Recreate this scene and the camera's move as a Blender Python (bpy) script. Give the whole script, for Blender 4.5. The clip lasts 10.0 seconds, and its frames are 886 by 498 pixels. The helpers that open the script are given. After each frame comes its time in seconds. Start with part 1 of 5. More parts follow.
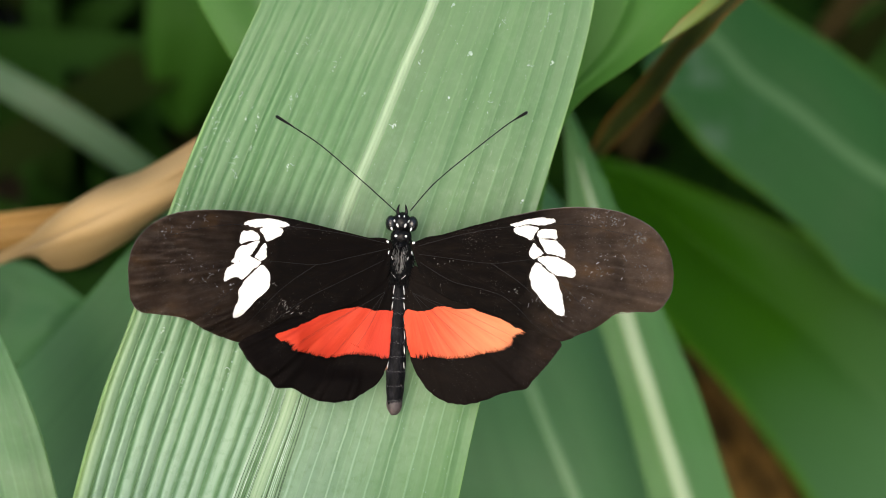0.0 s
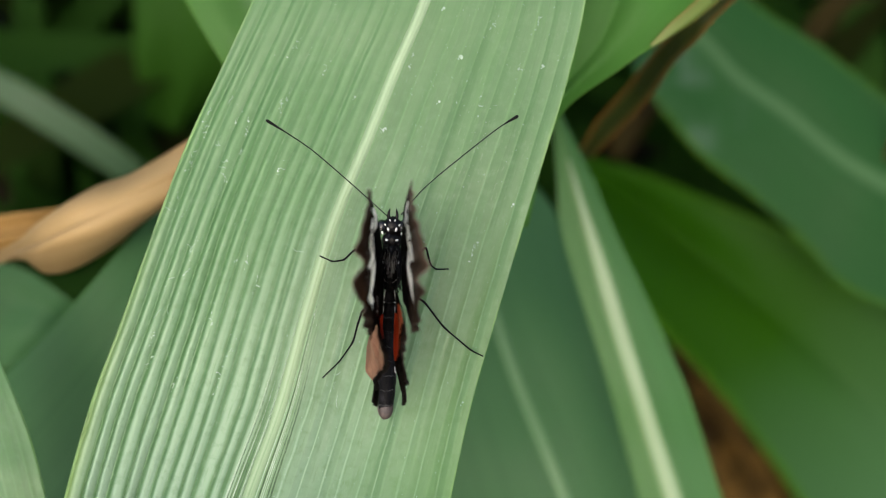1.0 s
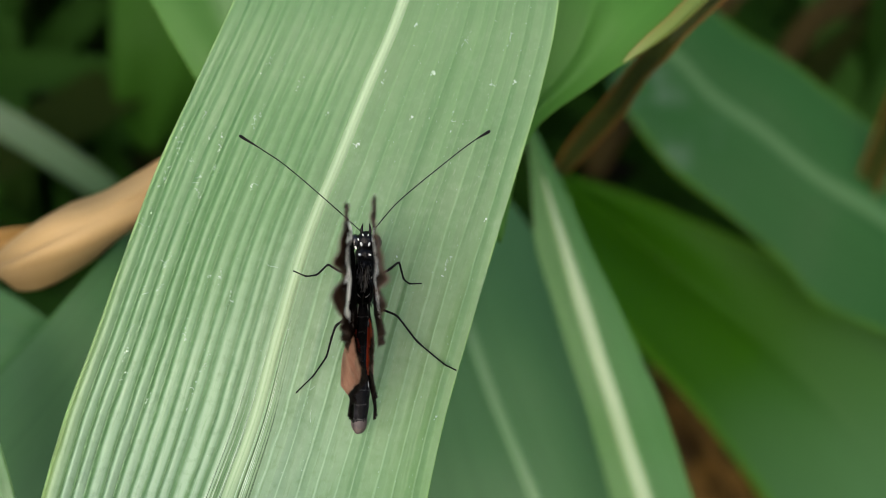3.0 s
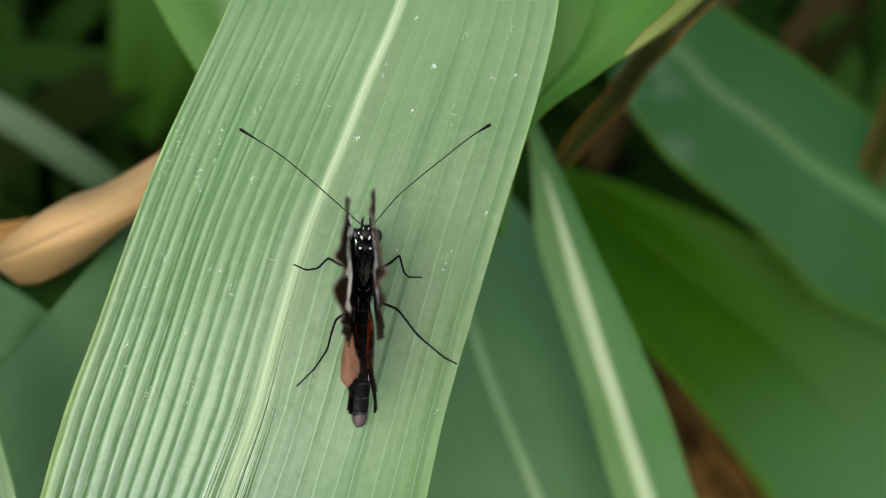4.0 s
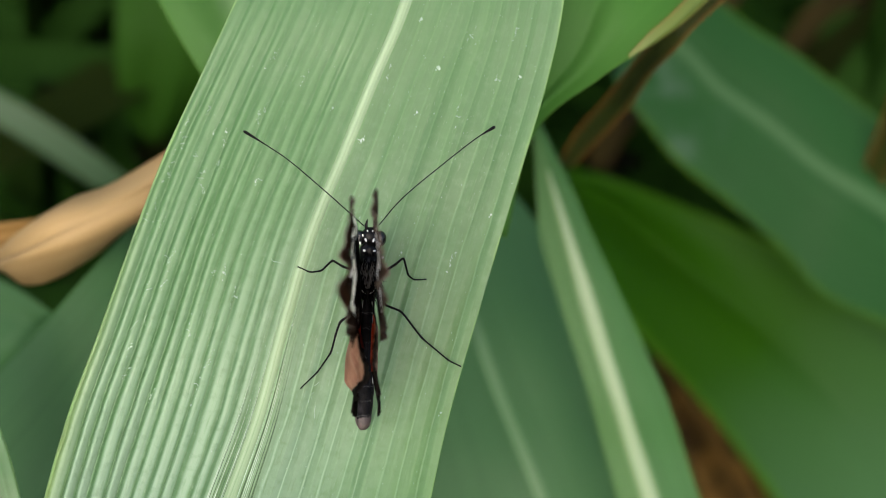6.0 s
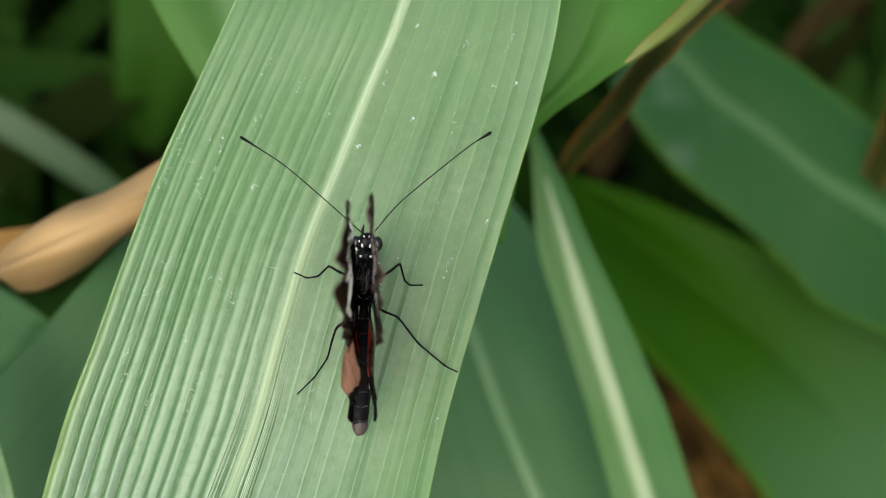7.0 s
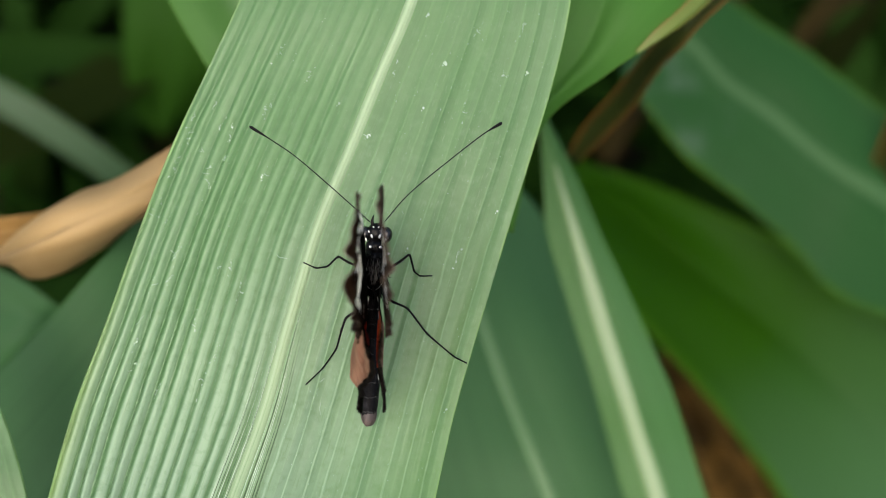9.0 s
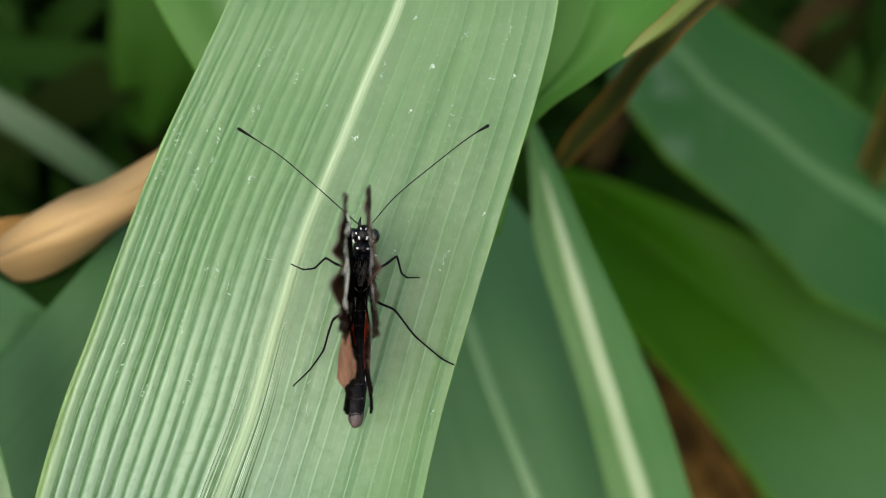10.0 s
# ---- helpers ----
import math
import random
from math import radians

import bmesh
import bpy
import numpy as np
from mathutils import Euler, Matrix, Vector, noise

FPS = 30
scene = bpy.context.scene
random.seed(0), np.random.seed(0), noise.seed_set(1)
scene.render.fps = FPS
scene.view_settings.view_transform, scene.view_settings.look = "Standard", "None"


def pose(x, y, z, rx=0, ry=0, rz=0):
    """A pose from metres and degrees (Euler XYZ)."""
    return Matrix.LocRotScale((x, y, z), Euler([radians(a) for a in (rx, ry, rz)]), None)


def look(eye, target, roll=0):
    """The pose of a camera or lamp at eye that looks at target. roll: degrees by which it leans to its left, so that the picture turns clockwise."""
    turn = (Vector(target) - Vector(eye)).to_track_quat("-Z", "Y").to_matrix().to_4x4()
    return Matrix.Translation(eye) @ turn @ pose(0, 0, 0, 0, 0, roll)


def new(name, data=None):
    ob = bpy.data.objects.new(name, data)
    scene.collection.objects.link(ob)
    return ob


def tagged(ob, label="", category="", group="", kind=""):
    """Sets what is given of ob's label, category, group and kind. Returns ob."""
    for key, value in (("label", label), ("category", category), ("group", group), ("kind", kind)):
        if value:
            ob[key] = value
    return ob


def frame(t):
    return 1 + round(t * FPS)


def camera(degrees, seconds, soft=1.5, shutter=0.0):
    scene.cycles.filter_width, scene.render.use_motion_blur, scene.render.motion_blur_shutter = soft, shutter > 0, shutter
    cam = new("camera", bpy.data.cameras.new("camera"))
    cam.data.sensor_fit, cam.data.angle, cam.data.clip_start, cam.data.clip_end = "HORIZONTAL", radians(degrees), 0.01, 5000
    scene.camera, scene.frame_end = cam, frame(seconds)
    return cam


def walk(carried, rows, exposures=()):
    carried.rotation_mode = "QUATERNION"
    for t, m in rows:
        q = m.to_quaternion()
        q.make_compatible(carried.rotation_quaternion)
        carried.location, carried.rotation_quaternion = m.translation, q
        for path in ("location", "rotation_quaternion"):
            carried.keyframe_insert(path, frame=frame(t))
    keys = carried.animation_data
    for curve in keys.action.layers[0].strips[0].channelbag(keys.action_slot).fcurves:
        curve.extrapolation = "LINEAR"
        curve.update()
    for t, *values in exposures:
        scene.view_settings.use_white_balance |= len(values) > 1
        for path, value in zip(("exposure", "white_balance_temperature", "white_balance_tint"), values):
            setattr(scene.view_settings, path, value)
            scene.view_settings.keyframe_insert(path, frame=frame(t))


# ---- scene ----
# ---- camera: hand-held, a hand's length from the leaf, 55 degrees down ----
VIEW = pose(0, 0, 0.45, 35, 0, 0)   # the space of the perch: x along the wings, y to the head, z to the eye
cam = camera(36, 10.0, soft=0.5, shutter=0.5)
cam.data.dof.use_dof = True
cam.data.dof.focus_distance = 0.1835
cam.data.dof.aperture_fstop = 15
# seconds, and in the perch's space millimetres and degrees
CAMERA_ROWS = [
    (0, (0.00, 0.00, 188.00, 0.000, 0.000, 0.000)),
    (0.2, (-0.08, 0.13, 187.93, 0.044, 0.001, 0.011)),
    (0.4, (-0.15, 0.26, 187.86, 0.102, -0.096, 0.022)),
    (0.5, (-0.19, 0.32, 187.83, 0.079, -0.047, 0.028)),
    (0.7, (-0.25, 0.47, 187.83, -0.006, 0.024, -0.028)),
    (0.9, (-0.32, 0.62, 187.84, -0.027, -0.299, -0.085)),
    (1, (-0.35, 0.70, 187.84, -0.049, -0.495, -0.113)),
    (1.2, (-0.00, 0.75, 188.13, -0.216, -0.836, -0.179)),
    (1.4, (0.35, 0.80, 188.42, -0.170, -0.960, -0.246)),
    (1.5, (0.52, 0.82, 188.56, -0.128, -0.984, -0.279)),
    (1.6, (0.50, 0.68, 188.60, -0.096, -0.983, -0.262)),
    (1.7, (0.48, 0.54, 188.64, -0.034, -0.919, -0.245)),
    (1.8, (0.46, 0.40, 188.67, 0.123, -0.879, -0.227)),
    (2, (0.42, 0.12, 188.75, 0.472, -0.779, -0.193)),
    (2.2, (0.47, -0.04, 188.76, 0.555, -0.825, -0.245)),
    (2.3, (0.49, -0.11, 188.77, 0.648, -0.910, -0.271)),
    (2.5, (0.54, -0.27, 188.78, 0.847, -0.985, -0.323)),
    (2.7, (0.55, -0.23, 188.73, 0.897, -1.293, -0.319)),
    (3.8, (0.63, -0.00, 188.49, 0.463, -1.372, -0.296)),
    (4, (0.64, 0.04, 188.44, 0.494, -1.298, -0.292)),
    (4.2, (0.80, 0.21, 188.50, 0.495, -1.484, -0.325)),
    (4.3, (0.88, 0.29, 188.54, 0.493, -1.553, -0.342)),
    (4.5, (1.04, 0.46, 188.60, 0.451, -1.428, -0.375)),
    (4.7, (0.80, 0.51, 188.44, 0.384, -1.339, -0.323)),
    (4.8, (0.69, 0.54, 188.36, 0.380, -1.235, -0.298)),
    (5, (0.45, 0.59, 188.20, 0.339, -1.157, -0.246)),
    (5.2, (0.40, 0.82, 188.14, 0.187, -1.047, -0.210)),
    (5.3, (0.37, 0.93, 188.11, 0.154, -0.986, -0.192)),
    (5.5, (0.32, 1.16, 188.05, 0.200, -0.921, -0.156)),
    (5.7, (0.39, 1.02, 188.08, 0.247, -1.079, -0.173)),
    (6.8, (0.78, 0.25, 188.23, 0.729, -1.212, -0.263)),
    (7, (0.85, 0.11, 188.26, 0.807, -1.209, -0.280)),
    (7.2, (1.05, 0.22, 188.23, 0.997, -1.177, -0.271)),
    (7.3, (1.16, 0.28, 188.21, 1.004, -1.219, -0.267)),
    (7.5, (1.36, 0.39, 188.18, 1.089, -1.343, -0.258)),
    (7.7, (1.36, 0.39, 188.10, 1.072, -1.446, -0.269)),
    (7.8, (1.36, 0.38, 188.05, 1.051, -1.446, -0.274)),
    (8, (1.36, 0.38, 187.97, 1.035, -1.329, -0.285)),
    (8.2, (1.36, 0.46, 187.85, 0.846, -1.208, -0.249)),
    (8.3, (1.37, 0.51, 187.79, 0.600, -1.114, -0.231)),
    (8.5, (1.37, 0.59, 187.67, 0.239, -1.009, -0.195)),
    (8.7, (1.10, 0.87, 187.67, 0.120, -0.922, -0.127)),
    (9, (0.69, 1.28, 187.67, 0.055, -0.857, -0.024)),
    (9.2, (0.80, 0.97, 187.73, 0.202, -0.909, -0.002)),
    (9.5, (0.97, 0.51, 187.82, 0.384, -1.079, 0.030)),
    (9.7, (0.88, 0.50, 187.97, 0.308, -1.226, 0.046)),
    (9.8, (0.84, 0.49, 188.04, 0.330, -1.288, 0.053)),
    (10, (0.75, 0.48, 188.19, 0.375, -1.374, 0.069)),
]
walk(cam, [(t, VIEW @ pose(x / 1000, y / 1000, z / 1000, a, b, c)) for t, (x, y, z, a, b, c) in CAMERA_ROWS])

# ---- light: bright overcast sky with a veiled sun ----
world = bpy.data.worlds.new("sky")
scene.world = world
world.use_nodes = True
_wn = world.node_tree.nodes
_sky = _wn.new("ShaderNodeTexSky")
_sky.sky_type = "NISHITA"
_sky.sun_disc = False
_sky.sun_elevation, _sky.sun_rotation = radians(52), radians(190)
_sky.air_density, _sky.dust_density, _sky.ozone_density = 1.0, 7.0, 1.0
_wn["Background"].inputs["Strength"].default_value = 0.195
world.node_tree.links.new(_sky.outputs[0], _wn["Background"].inputs["Color"])
sun_data = bpy.data.lights.new("sun", "SUN")
sun_data.energy, sun_data.angle, sun_data.color = 1.25, radians(60), (1.0, 0.92, 0.78)
sun = new("sun", sun_data)
sun.matrix_world = look(VIEW @ Vector((-0.90, 0.15, 1.9)), VIEW @ Vector((0, 0, 0)))
scene.view_settings.exposure = 0.73

# ---- materials ----


class Nodes:
    """A node material under a short notation."""

    def __init__(self, name):
        self.m = bpy.data.materials.new(name)
        self.m.use_nodes = True
        self.t = self.m.node_tree
        self.out = self.t.nodes["Material Output"]
        self.b = self.t.nodes["Principled BSDF"]

    def node(self, kind, values=(), **props):
        n = self.t.nodes.new(kind)
        for k, v in props.items():
            if k == "op":
                n.operation = v
            elif k == "data":
                n.data_type = v
            elif k == "blend":
                n.blend_type = v
        for i, v in values:
            if isinstance(v, bpy.types.NodeSocket):
                self.t.links.new(v, n.inputs[i])
            else:
                n.inputs[i].default_value = v
        return n

    def math(self, op, a, b=0.0):
        return self.node("ShaderNodeMath", [(0, a), (1, b)], op=op).outputs[0]

    def coords(self, which="Object"):
        return self.node("ShaderNodeTexCoord").outputs[which]

    def stretch(self, vec, scale):
        return self.node("ShaderNodeMapping", [("Vector", vec), ("Scale", scale)]).outputs[0]

    def polar(self, vec):
        """Angle and reach about the root of a wing."""
        s = self.node("ShaderNodeSeparateXYZ", [(0, vec)]).outputs
        a = self.math("ARCTAN2", s[1], self.math("ABSOLUTE", s[0]))
        r = self.node("ShaderNodeVectorMath", [(0, vec)], op="LENGTH").outputs["Value"]
        return self.node("ShaderNodeCombineXYZ", [(0, a), (1, r)]).outputs[0]

    def noise(self, vec, scale, detail=4.0, rough=0.55):
        return self.node("ShaderNodeTexNoise", [("Vector", vec), ("Scale", scale), ("Detail", detail), ("Roughness", rough)]).outputs["Fac"]

    def ramp(self, fac, lo, hi, a=0.0, b=1.0):
        return self.node("ShaderNodeMapRange", [(0, fac), (1, lo), (2, hi), (3, a), (4, b)]).outputs[0]

    def mix(self, fac, a, b, blend="MIX"):
        n = self.node("ShaderNodeMix", data="RGBA", blend=blend)
        for i, v in ((0, fac), (6, a), (7, b)):
            if isinstance(v, bpy.types.NodeSocket):
                self.t.links.new(v, n.inputs[i])
            else:
                n.inputs[i].default_value = (*v, 1) if isinstance(v, tuple) and len(v) == 3 else v
        return n.outputs[2]

    def set(self, **values):
        names = {"color": "Base Color", "rough": "Roughness", "metal": "Metallic", "spec": "Specular IOR Level", "coat": "Coat Weight", "sheen": "Sheen Weight"}
        for k, v in values.items():
            s = self.b.inputs[names[k]]
            if isinstance(v, bpy.types.NodeSocket):
                self.t.links.new(v, s)
            else:
                s.default_value = (*v, 1) if k == "color" else v

    def bump(self, height, strength, distance):
        n = self.node("ShaderNodeBump", [("Height", height), ("Strength", strength), ("Distance", distance)])
        self.t.links.new(n.outputs[0], self.b.inputs["Normal"])

    def thin(self, color, share):
        """Let part of the light pass, as through a leaf."""
        tr = self.node("ShaderNodeBsdfTranslucent", [("Color", color)])
        mx = self.node("ShaderNodeMixShader", [(0, share), (1, self.b.outputs[0]), (2, tr.outputs[0])])
        self.t.links.new(mx.outputs[0], self.out.inputs[0])


def leaf_material(name, deep, pale, edge, rough=0.42, margin=0.480, spec=0.5, pass_color=(0.16, 0.34, 0.02), share=0.22, contrast=1.0, veins=46.0, pleated=False, sky_sheen=None, half=None, dust=None, mixed=False, rot=0.0):
    n = Nodes(name)
    uv = n.coords("UV")
    ob = n.coords("Object")
    broad = n.noise(n.stretch(uv, (veins * 0.5, 2.5, 1)), 1.0, 3)
    fine = n.noise(n.stretch(uv, (veins * 4, 6, 1)), 1.0, 4, 0.65)
    cloud = n.noise(ob, 45, 4)
    fleck = n.noise(ob, 600, 2)
    f = n.math("ADD", n.math("MULTIPLY", broad, 0.55), n.math("MULTIPLY", fine, 0.45))
    f = n.ramp(f, 0.5 - 0.2 / contrast, 0.5 + 0.2 / contrast)
    if pleated:
        # pale ridge veins, deeper tissue between them, with the furrows' shade painted in
        pl = n.node("ShaderNodeUVMap")
        pl.uv_map = "Pleat"
        pl = n.node("ShaderNodeSeparateXYZ", [(0, pl.outputs[0])])
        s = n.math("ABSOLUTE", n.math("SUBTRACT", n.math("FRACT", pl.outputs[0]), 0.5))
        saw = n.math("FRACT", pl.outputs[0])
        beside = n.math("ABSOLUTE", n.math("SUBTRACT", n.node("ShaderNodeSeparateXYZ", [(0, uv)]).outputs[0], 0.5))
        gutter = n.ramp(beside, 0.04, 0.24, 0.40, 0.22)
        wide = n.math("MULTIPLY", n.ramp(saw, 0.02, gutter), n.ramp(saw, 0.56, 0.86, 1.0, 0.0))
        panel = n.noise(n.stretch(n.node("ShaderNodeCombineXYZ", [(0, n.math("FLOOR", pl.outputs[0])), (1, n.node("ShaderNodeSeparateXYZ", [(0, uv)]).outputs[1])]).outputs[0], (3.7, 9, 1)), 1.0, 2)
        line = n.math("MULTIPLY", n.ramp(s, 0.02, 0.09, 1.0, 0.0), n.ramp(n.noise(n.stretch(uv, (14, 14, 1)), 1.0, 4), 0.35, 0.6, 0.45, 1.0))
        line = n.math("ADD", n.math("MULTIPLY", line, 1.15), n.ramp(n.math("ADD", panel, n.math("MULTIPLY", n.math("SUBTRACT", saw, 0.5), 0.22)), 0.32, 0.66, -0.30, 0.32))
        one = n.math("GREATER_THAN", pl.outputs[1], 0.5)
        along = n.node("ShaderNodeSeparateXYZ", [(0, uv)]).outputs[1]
        rootward = n.ramp(along, 0.03, 0.085, 0.45, 1.0)
        wide = n.math("ADD", n.math("MULTIPLY", wide, rootward), n.math("MULTIPLY", n.math("SUBTRACT", 1.0, rootward), 0.4))
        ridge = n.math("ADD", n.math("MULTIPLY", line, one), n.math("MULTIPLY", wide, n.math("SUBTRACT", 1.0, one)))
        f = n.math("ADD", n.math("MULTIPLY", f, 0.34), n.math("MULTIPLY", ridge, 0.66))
    col = n.mix(f, deep, pale)
    col = n.mix(n.ramp(cloud, 0.35, 0.7, 0.0, 0.35), col, tuple(0.6 * a + 0.4 * b for a, b in zip(deep, pale)))
    col = n.mix(n.ramp(fleck, 0.62, 0.75, 0.0, 0.25), col, pale)
    if pleated:
        # grey sheen painted in drifts and towards the root; short pale fibres along veins
        sheen_drift = n.noise(n.stretch(uv, (5, 22, 1)), 1.0, 5, 0.6)
        run = n.node("ShaderNodeSeparateXYZ", [(0, uv)]).outputs[1]
        low = n.ramp(run, 0.045, 0.105)
        col = n.mix(n.math("MULTIPLY", n.ramp(sheen_drift, 0.42, 0.68, 0.0, 0.5), n.ramp(low, 0.0, 1.0, 0.6, 1.0)), col, (0.106, 0.200, 0.110))
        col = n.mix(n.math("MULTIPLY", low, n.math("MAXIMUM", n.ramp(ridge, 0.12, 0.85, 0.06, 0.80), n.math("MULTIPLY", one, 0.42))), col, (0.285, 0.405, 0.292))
        # mottling, short fibres and dull flecks
        mottle = n.noise(ob, 620, 4, 0.65)
        col = n.mix(n.ramp(mottle, 0.52, 0.74, 0.0, 0.30), col, (0.21, 0.335, 0.20))
        col = n.mix(n.ramp(mottle, 0.48, 0.28, 0.0, 0.38), col, tuple(0.9 * c for c in deep))
        fibre = n.noise(n.stretch(uv, (190, 520, 1)), 1.0, 3, 0.6)
        col = n.mix(n.ramp(fibre, 0.60, 0.72, 0.0, 0.4), col, (0.27, 0.38, 0.24))
        dull = n.noise(n.stretch(uv, (120, 190, 1)), 1.0, 3, 0.6)
        col = n.mix(n.ramp(dull, 0.57, 0.72, 0.0, 0.35), col, deep)
        # deeper green towards the tip, in long drifts
        drift = n.noise(n.stretch(uv, (4, 26, 1)), 1.0, 4, 0.6)
        col = n.mix(n.ramp(n.math("ADD", run, n.math("MULTIPLY", drift, 0.05)), 0.045, 0.105, 0.75, 0.0), col, tuple(0.34 * a + 0.66 * b for a, b in zip(pale, deep)))
        # one edge yellower towards the root, the other greener with butterfly shade painted in
        side = n.node("ShaderNodeSeparateXYZ", [(0, uv)]).outputs[0]
        side = n.math("ADD", side, n.math("MULTIPLY", n.math("SUBTRACT", n.noise(ob, 60, 3), 0.5), 0.03))
        col = n.mix(n.math("MULTIPLY", n.ramp(side, 0.004, 0.045, 0.5, 0.0), low), col, (0.20, 0.30, 0.06))
        col = n.mix(n.math("MULTIPLY", n.ramp(side, 0.62, 0.95, 0.0, 0.75), low), col, (0.075, 0.182, 0.042))
    if sky_sheen:
        # greyer towards the root: the sheen of the sky is painted into the blade
        run = n.node("ShaderNodeSeparateXYZ", [(0, uv)]).outputs[1]
        run = n.math("ADD", run, n.math("MULTIPLY", n.math("SUBTRACT", n.noise(ob, 22, 3), 0.5), 0.03))
        col = n.mix(n.ramp(run, 0.105, 0.195), col, sky_sheen)
    u = n.node("ShaderNodeSeparateXYZ", [(0, uv)]).outputs[0]
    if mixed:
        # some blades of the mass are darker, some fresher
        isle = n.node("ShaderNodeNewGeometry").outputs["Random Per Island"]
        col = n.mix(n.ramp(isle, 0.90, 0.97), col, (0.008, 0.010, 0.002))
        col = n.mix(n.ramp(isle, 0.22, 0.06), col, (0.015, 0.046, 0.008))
    if rot:
        # rotten through in dark blotches
        col = n.mix(n.ramp(n.noise(ob, 75, 5, 0.6), 0.42, 0.60, 0.0, rot), col, tuple(0.35 * c for c in deep))
    if half:
        # one half of the blade is yellower
        col = n.mix(n.ramp(n.math("ADD", u, n.math("MULTIPLY", cloud, 0.06)), 0.40, 0.56, 0.85, 0.0), col, half)
    if dust:
        # dusty smudges near the tip
        smudge = n.math("MULTIPLY", n.ramp(n.noise(ob, 70, 3), 0.48, 0.62), n.ramp(n.node("ShaderNodeSeparateXYZ", [(0, uv)]).outputs[1], 0.02, dust, 0.6, 0.0))
        col = n.mix(n.math("MULTIPLY", smudge, n.ramp(u, 0.45, 0.25)), col, (0.09, 0.15, 0.11))
    rim = n.math("ABSOLUTE", n.math("SUBTRACT", u, 0.5))
    wob = n.math("ADD", rim, n.math("MULTIPLY", n.math("SUBTRACT", n.noise(ob, 90, 3), 0.5), 0.03))
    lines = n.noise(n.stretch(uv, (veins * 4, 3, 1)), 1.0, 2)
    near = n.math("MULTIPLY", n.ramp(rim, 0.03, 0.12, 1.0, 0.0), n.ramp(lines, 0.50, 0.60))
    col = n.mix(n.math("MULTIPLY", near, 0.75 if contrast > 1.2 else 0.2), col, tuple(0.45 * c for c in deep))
    col = n.mix(n.ramp(wob, margin, min(0.5, margin + 0.020 + 2 * max(0.0, 0.48 - margin))), col, edge)
    col = n.mix(1.0, col, (0.765, 0.765, 0.765), "MULTIPLY")
    n.set(color=col, spec=spec, rough=n.ramp(n.noise(ob, 70, 4), 0.3, 0.7, rough - 0.06, rough + 0.1))
    n.bump(fine, 0.35, 0.0002)
    n.thin(n.mix(f, tuple(0.76 * c for c in pass_color), tuple(0.88 * c for c in pass_color)), share)
    return n.m


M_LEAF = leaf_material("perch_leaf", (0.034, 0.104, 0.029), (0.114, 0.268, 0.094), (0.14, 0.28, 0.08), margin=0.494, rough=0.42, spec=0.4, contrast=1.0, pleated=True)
M_RIB = leaf_material("pale_rib", (0.17, 0.28, 0.14), (0.30, 0.425, 0.26), (0.18, 0.31, 0.14), rough=0.38, veins=8, contrast=1.6, share=0.15)
M_RIBWIDE = leaf_material("bold_rib", (0.18, 0.28, 0.14), (0.32, 0.42, 0.27), (0.075, 0.165, 0.05), margin=0.20, rough=0.45, spec=0.2, veins=6, contrast=1.0, share=0.15)
M_MID = leaf_material("green_leaf", (0.035, 0.116, 0.024), (0.054, 0.158, 0.038), (0.066, 0.18, 0.028), rough=0.5, spec=0.12, contrast=0.8)
M_HALF = leaf_material("two_toned_leaf", (0.034, 0.112, 0.030), (0.056, 0.156, 0.048), (0.066, 0.18, 0.028), rough=0.5, spec=0.16, contrast=0.8, half=(0.074, 0.168, 0.055))
M_FRESH = leaf_material("fresh_leaf", (0.036, 0.126, 0.018), (0.054, 0.166, 0.028), (0.08, 0.19, 0.02), rough=0.5, spec=0.12, contrast=0.8)
M_JADE = leaf_material("jade_leaf", (0.032, 0.104, 0.037), (0.055, 0.146, 0.056), (0.04, 0.12, 0.03), rough=0.5, spec=0.14, contrast=1.1, veins=70)
M_BLUE = leaf_material("blue_green_leaf", (0.0128, 0.055, 0.0140), (0.022, 0.081, 0.0235), (0.06, 0.15, 0.012), margin=0.474, rough=0.5, spec=0.05, contrast=0.7, pass_color=(0.06, 0.2, 0.02), dust=0.06)
M_VIVID = leaf_material("vivid_leaf", (0.014, 0.066, 0.001), (0.022, 0.088, 0.0016), (0.05, 0.15, 0.004), margin=0.455, rough=0.5, spec=0.08, contrast=0.7, pass_color=(0.085, 0.30, 0.002), share=0.35, sky_sheen=(0.050, 0.132, 0.050))
M_RIBSOFT = leaf_material("soft_rib", (0.072, 0.175, 0.064), (0.105, 0.225, 0.09), (0.08, 0.18, 0.07), rough=0.5, veins=6, share=0.15)
# near-black green: the deep shade of the clump is put into the colour
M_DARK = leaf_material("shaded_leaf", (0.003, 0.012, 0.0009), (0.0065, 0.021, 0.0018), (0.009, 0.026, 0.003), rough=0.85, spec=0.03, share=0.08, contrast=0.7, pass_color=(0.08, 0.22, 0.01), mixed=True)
M_RIBDARK = leaf_material("faint_rib", (0.036, 0.094, 0.036), (0.050, 0.122, 0.050), (0.022, 0.066, 0.022), rough=0.5, spec=0.05, veins=6, share=0.15)
M_PALE = leaf_material("light_leaf", (0.075, 0.155, 0.055), (0.105, 0.20, 0.08), (0.085, 0.20, 0.035), rough=0.5, spec=0.16, contrast=0.7, half=(0.040, 0.125, 0.018))
M_GREY = leaf_material("grey_leaf", (0.034, 0.072, 0.034), (0.050, 0.098, 0.048), (0.055, 0.13, 0.038), rough=0.5, spec=0.16, contrast=0.6)
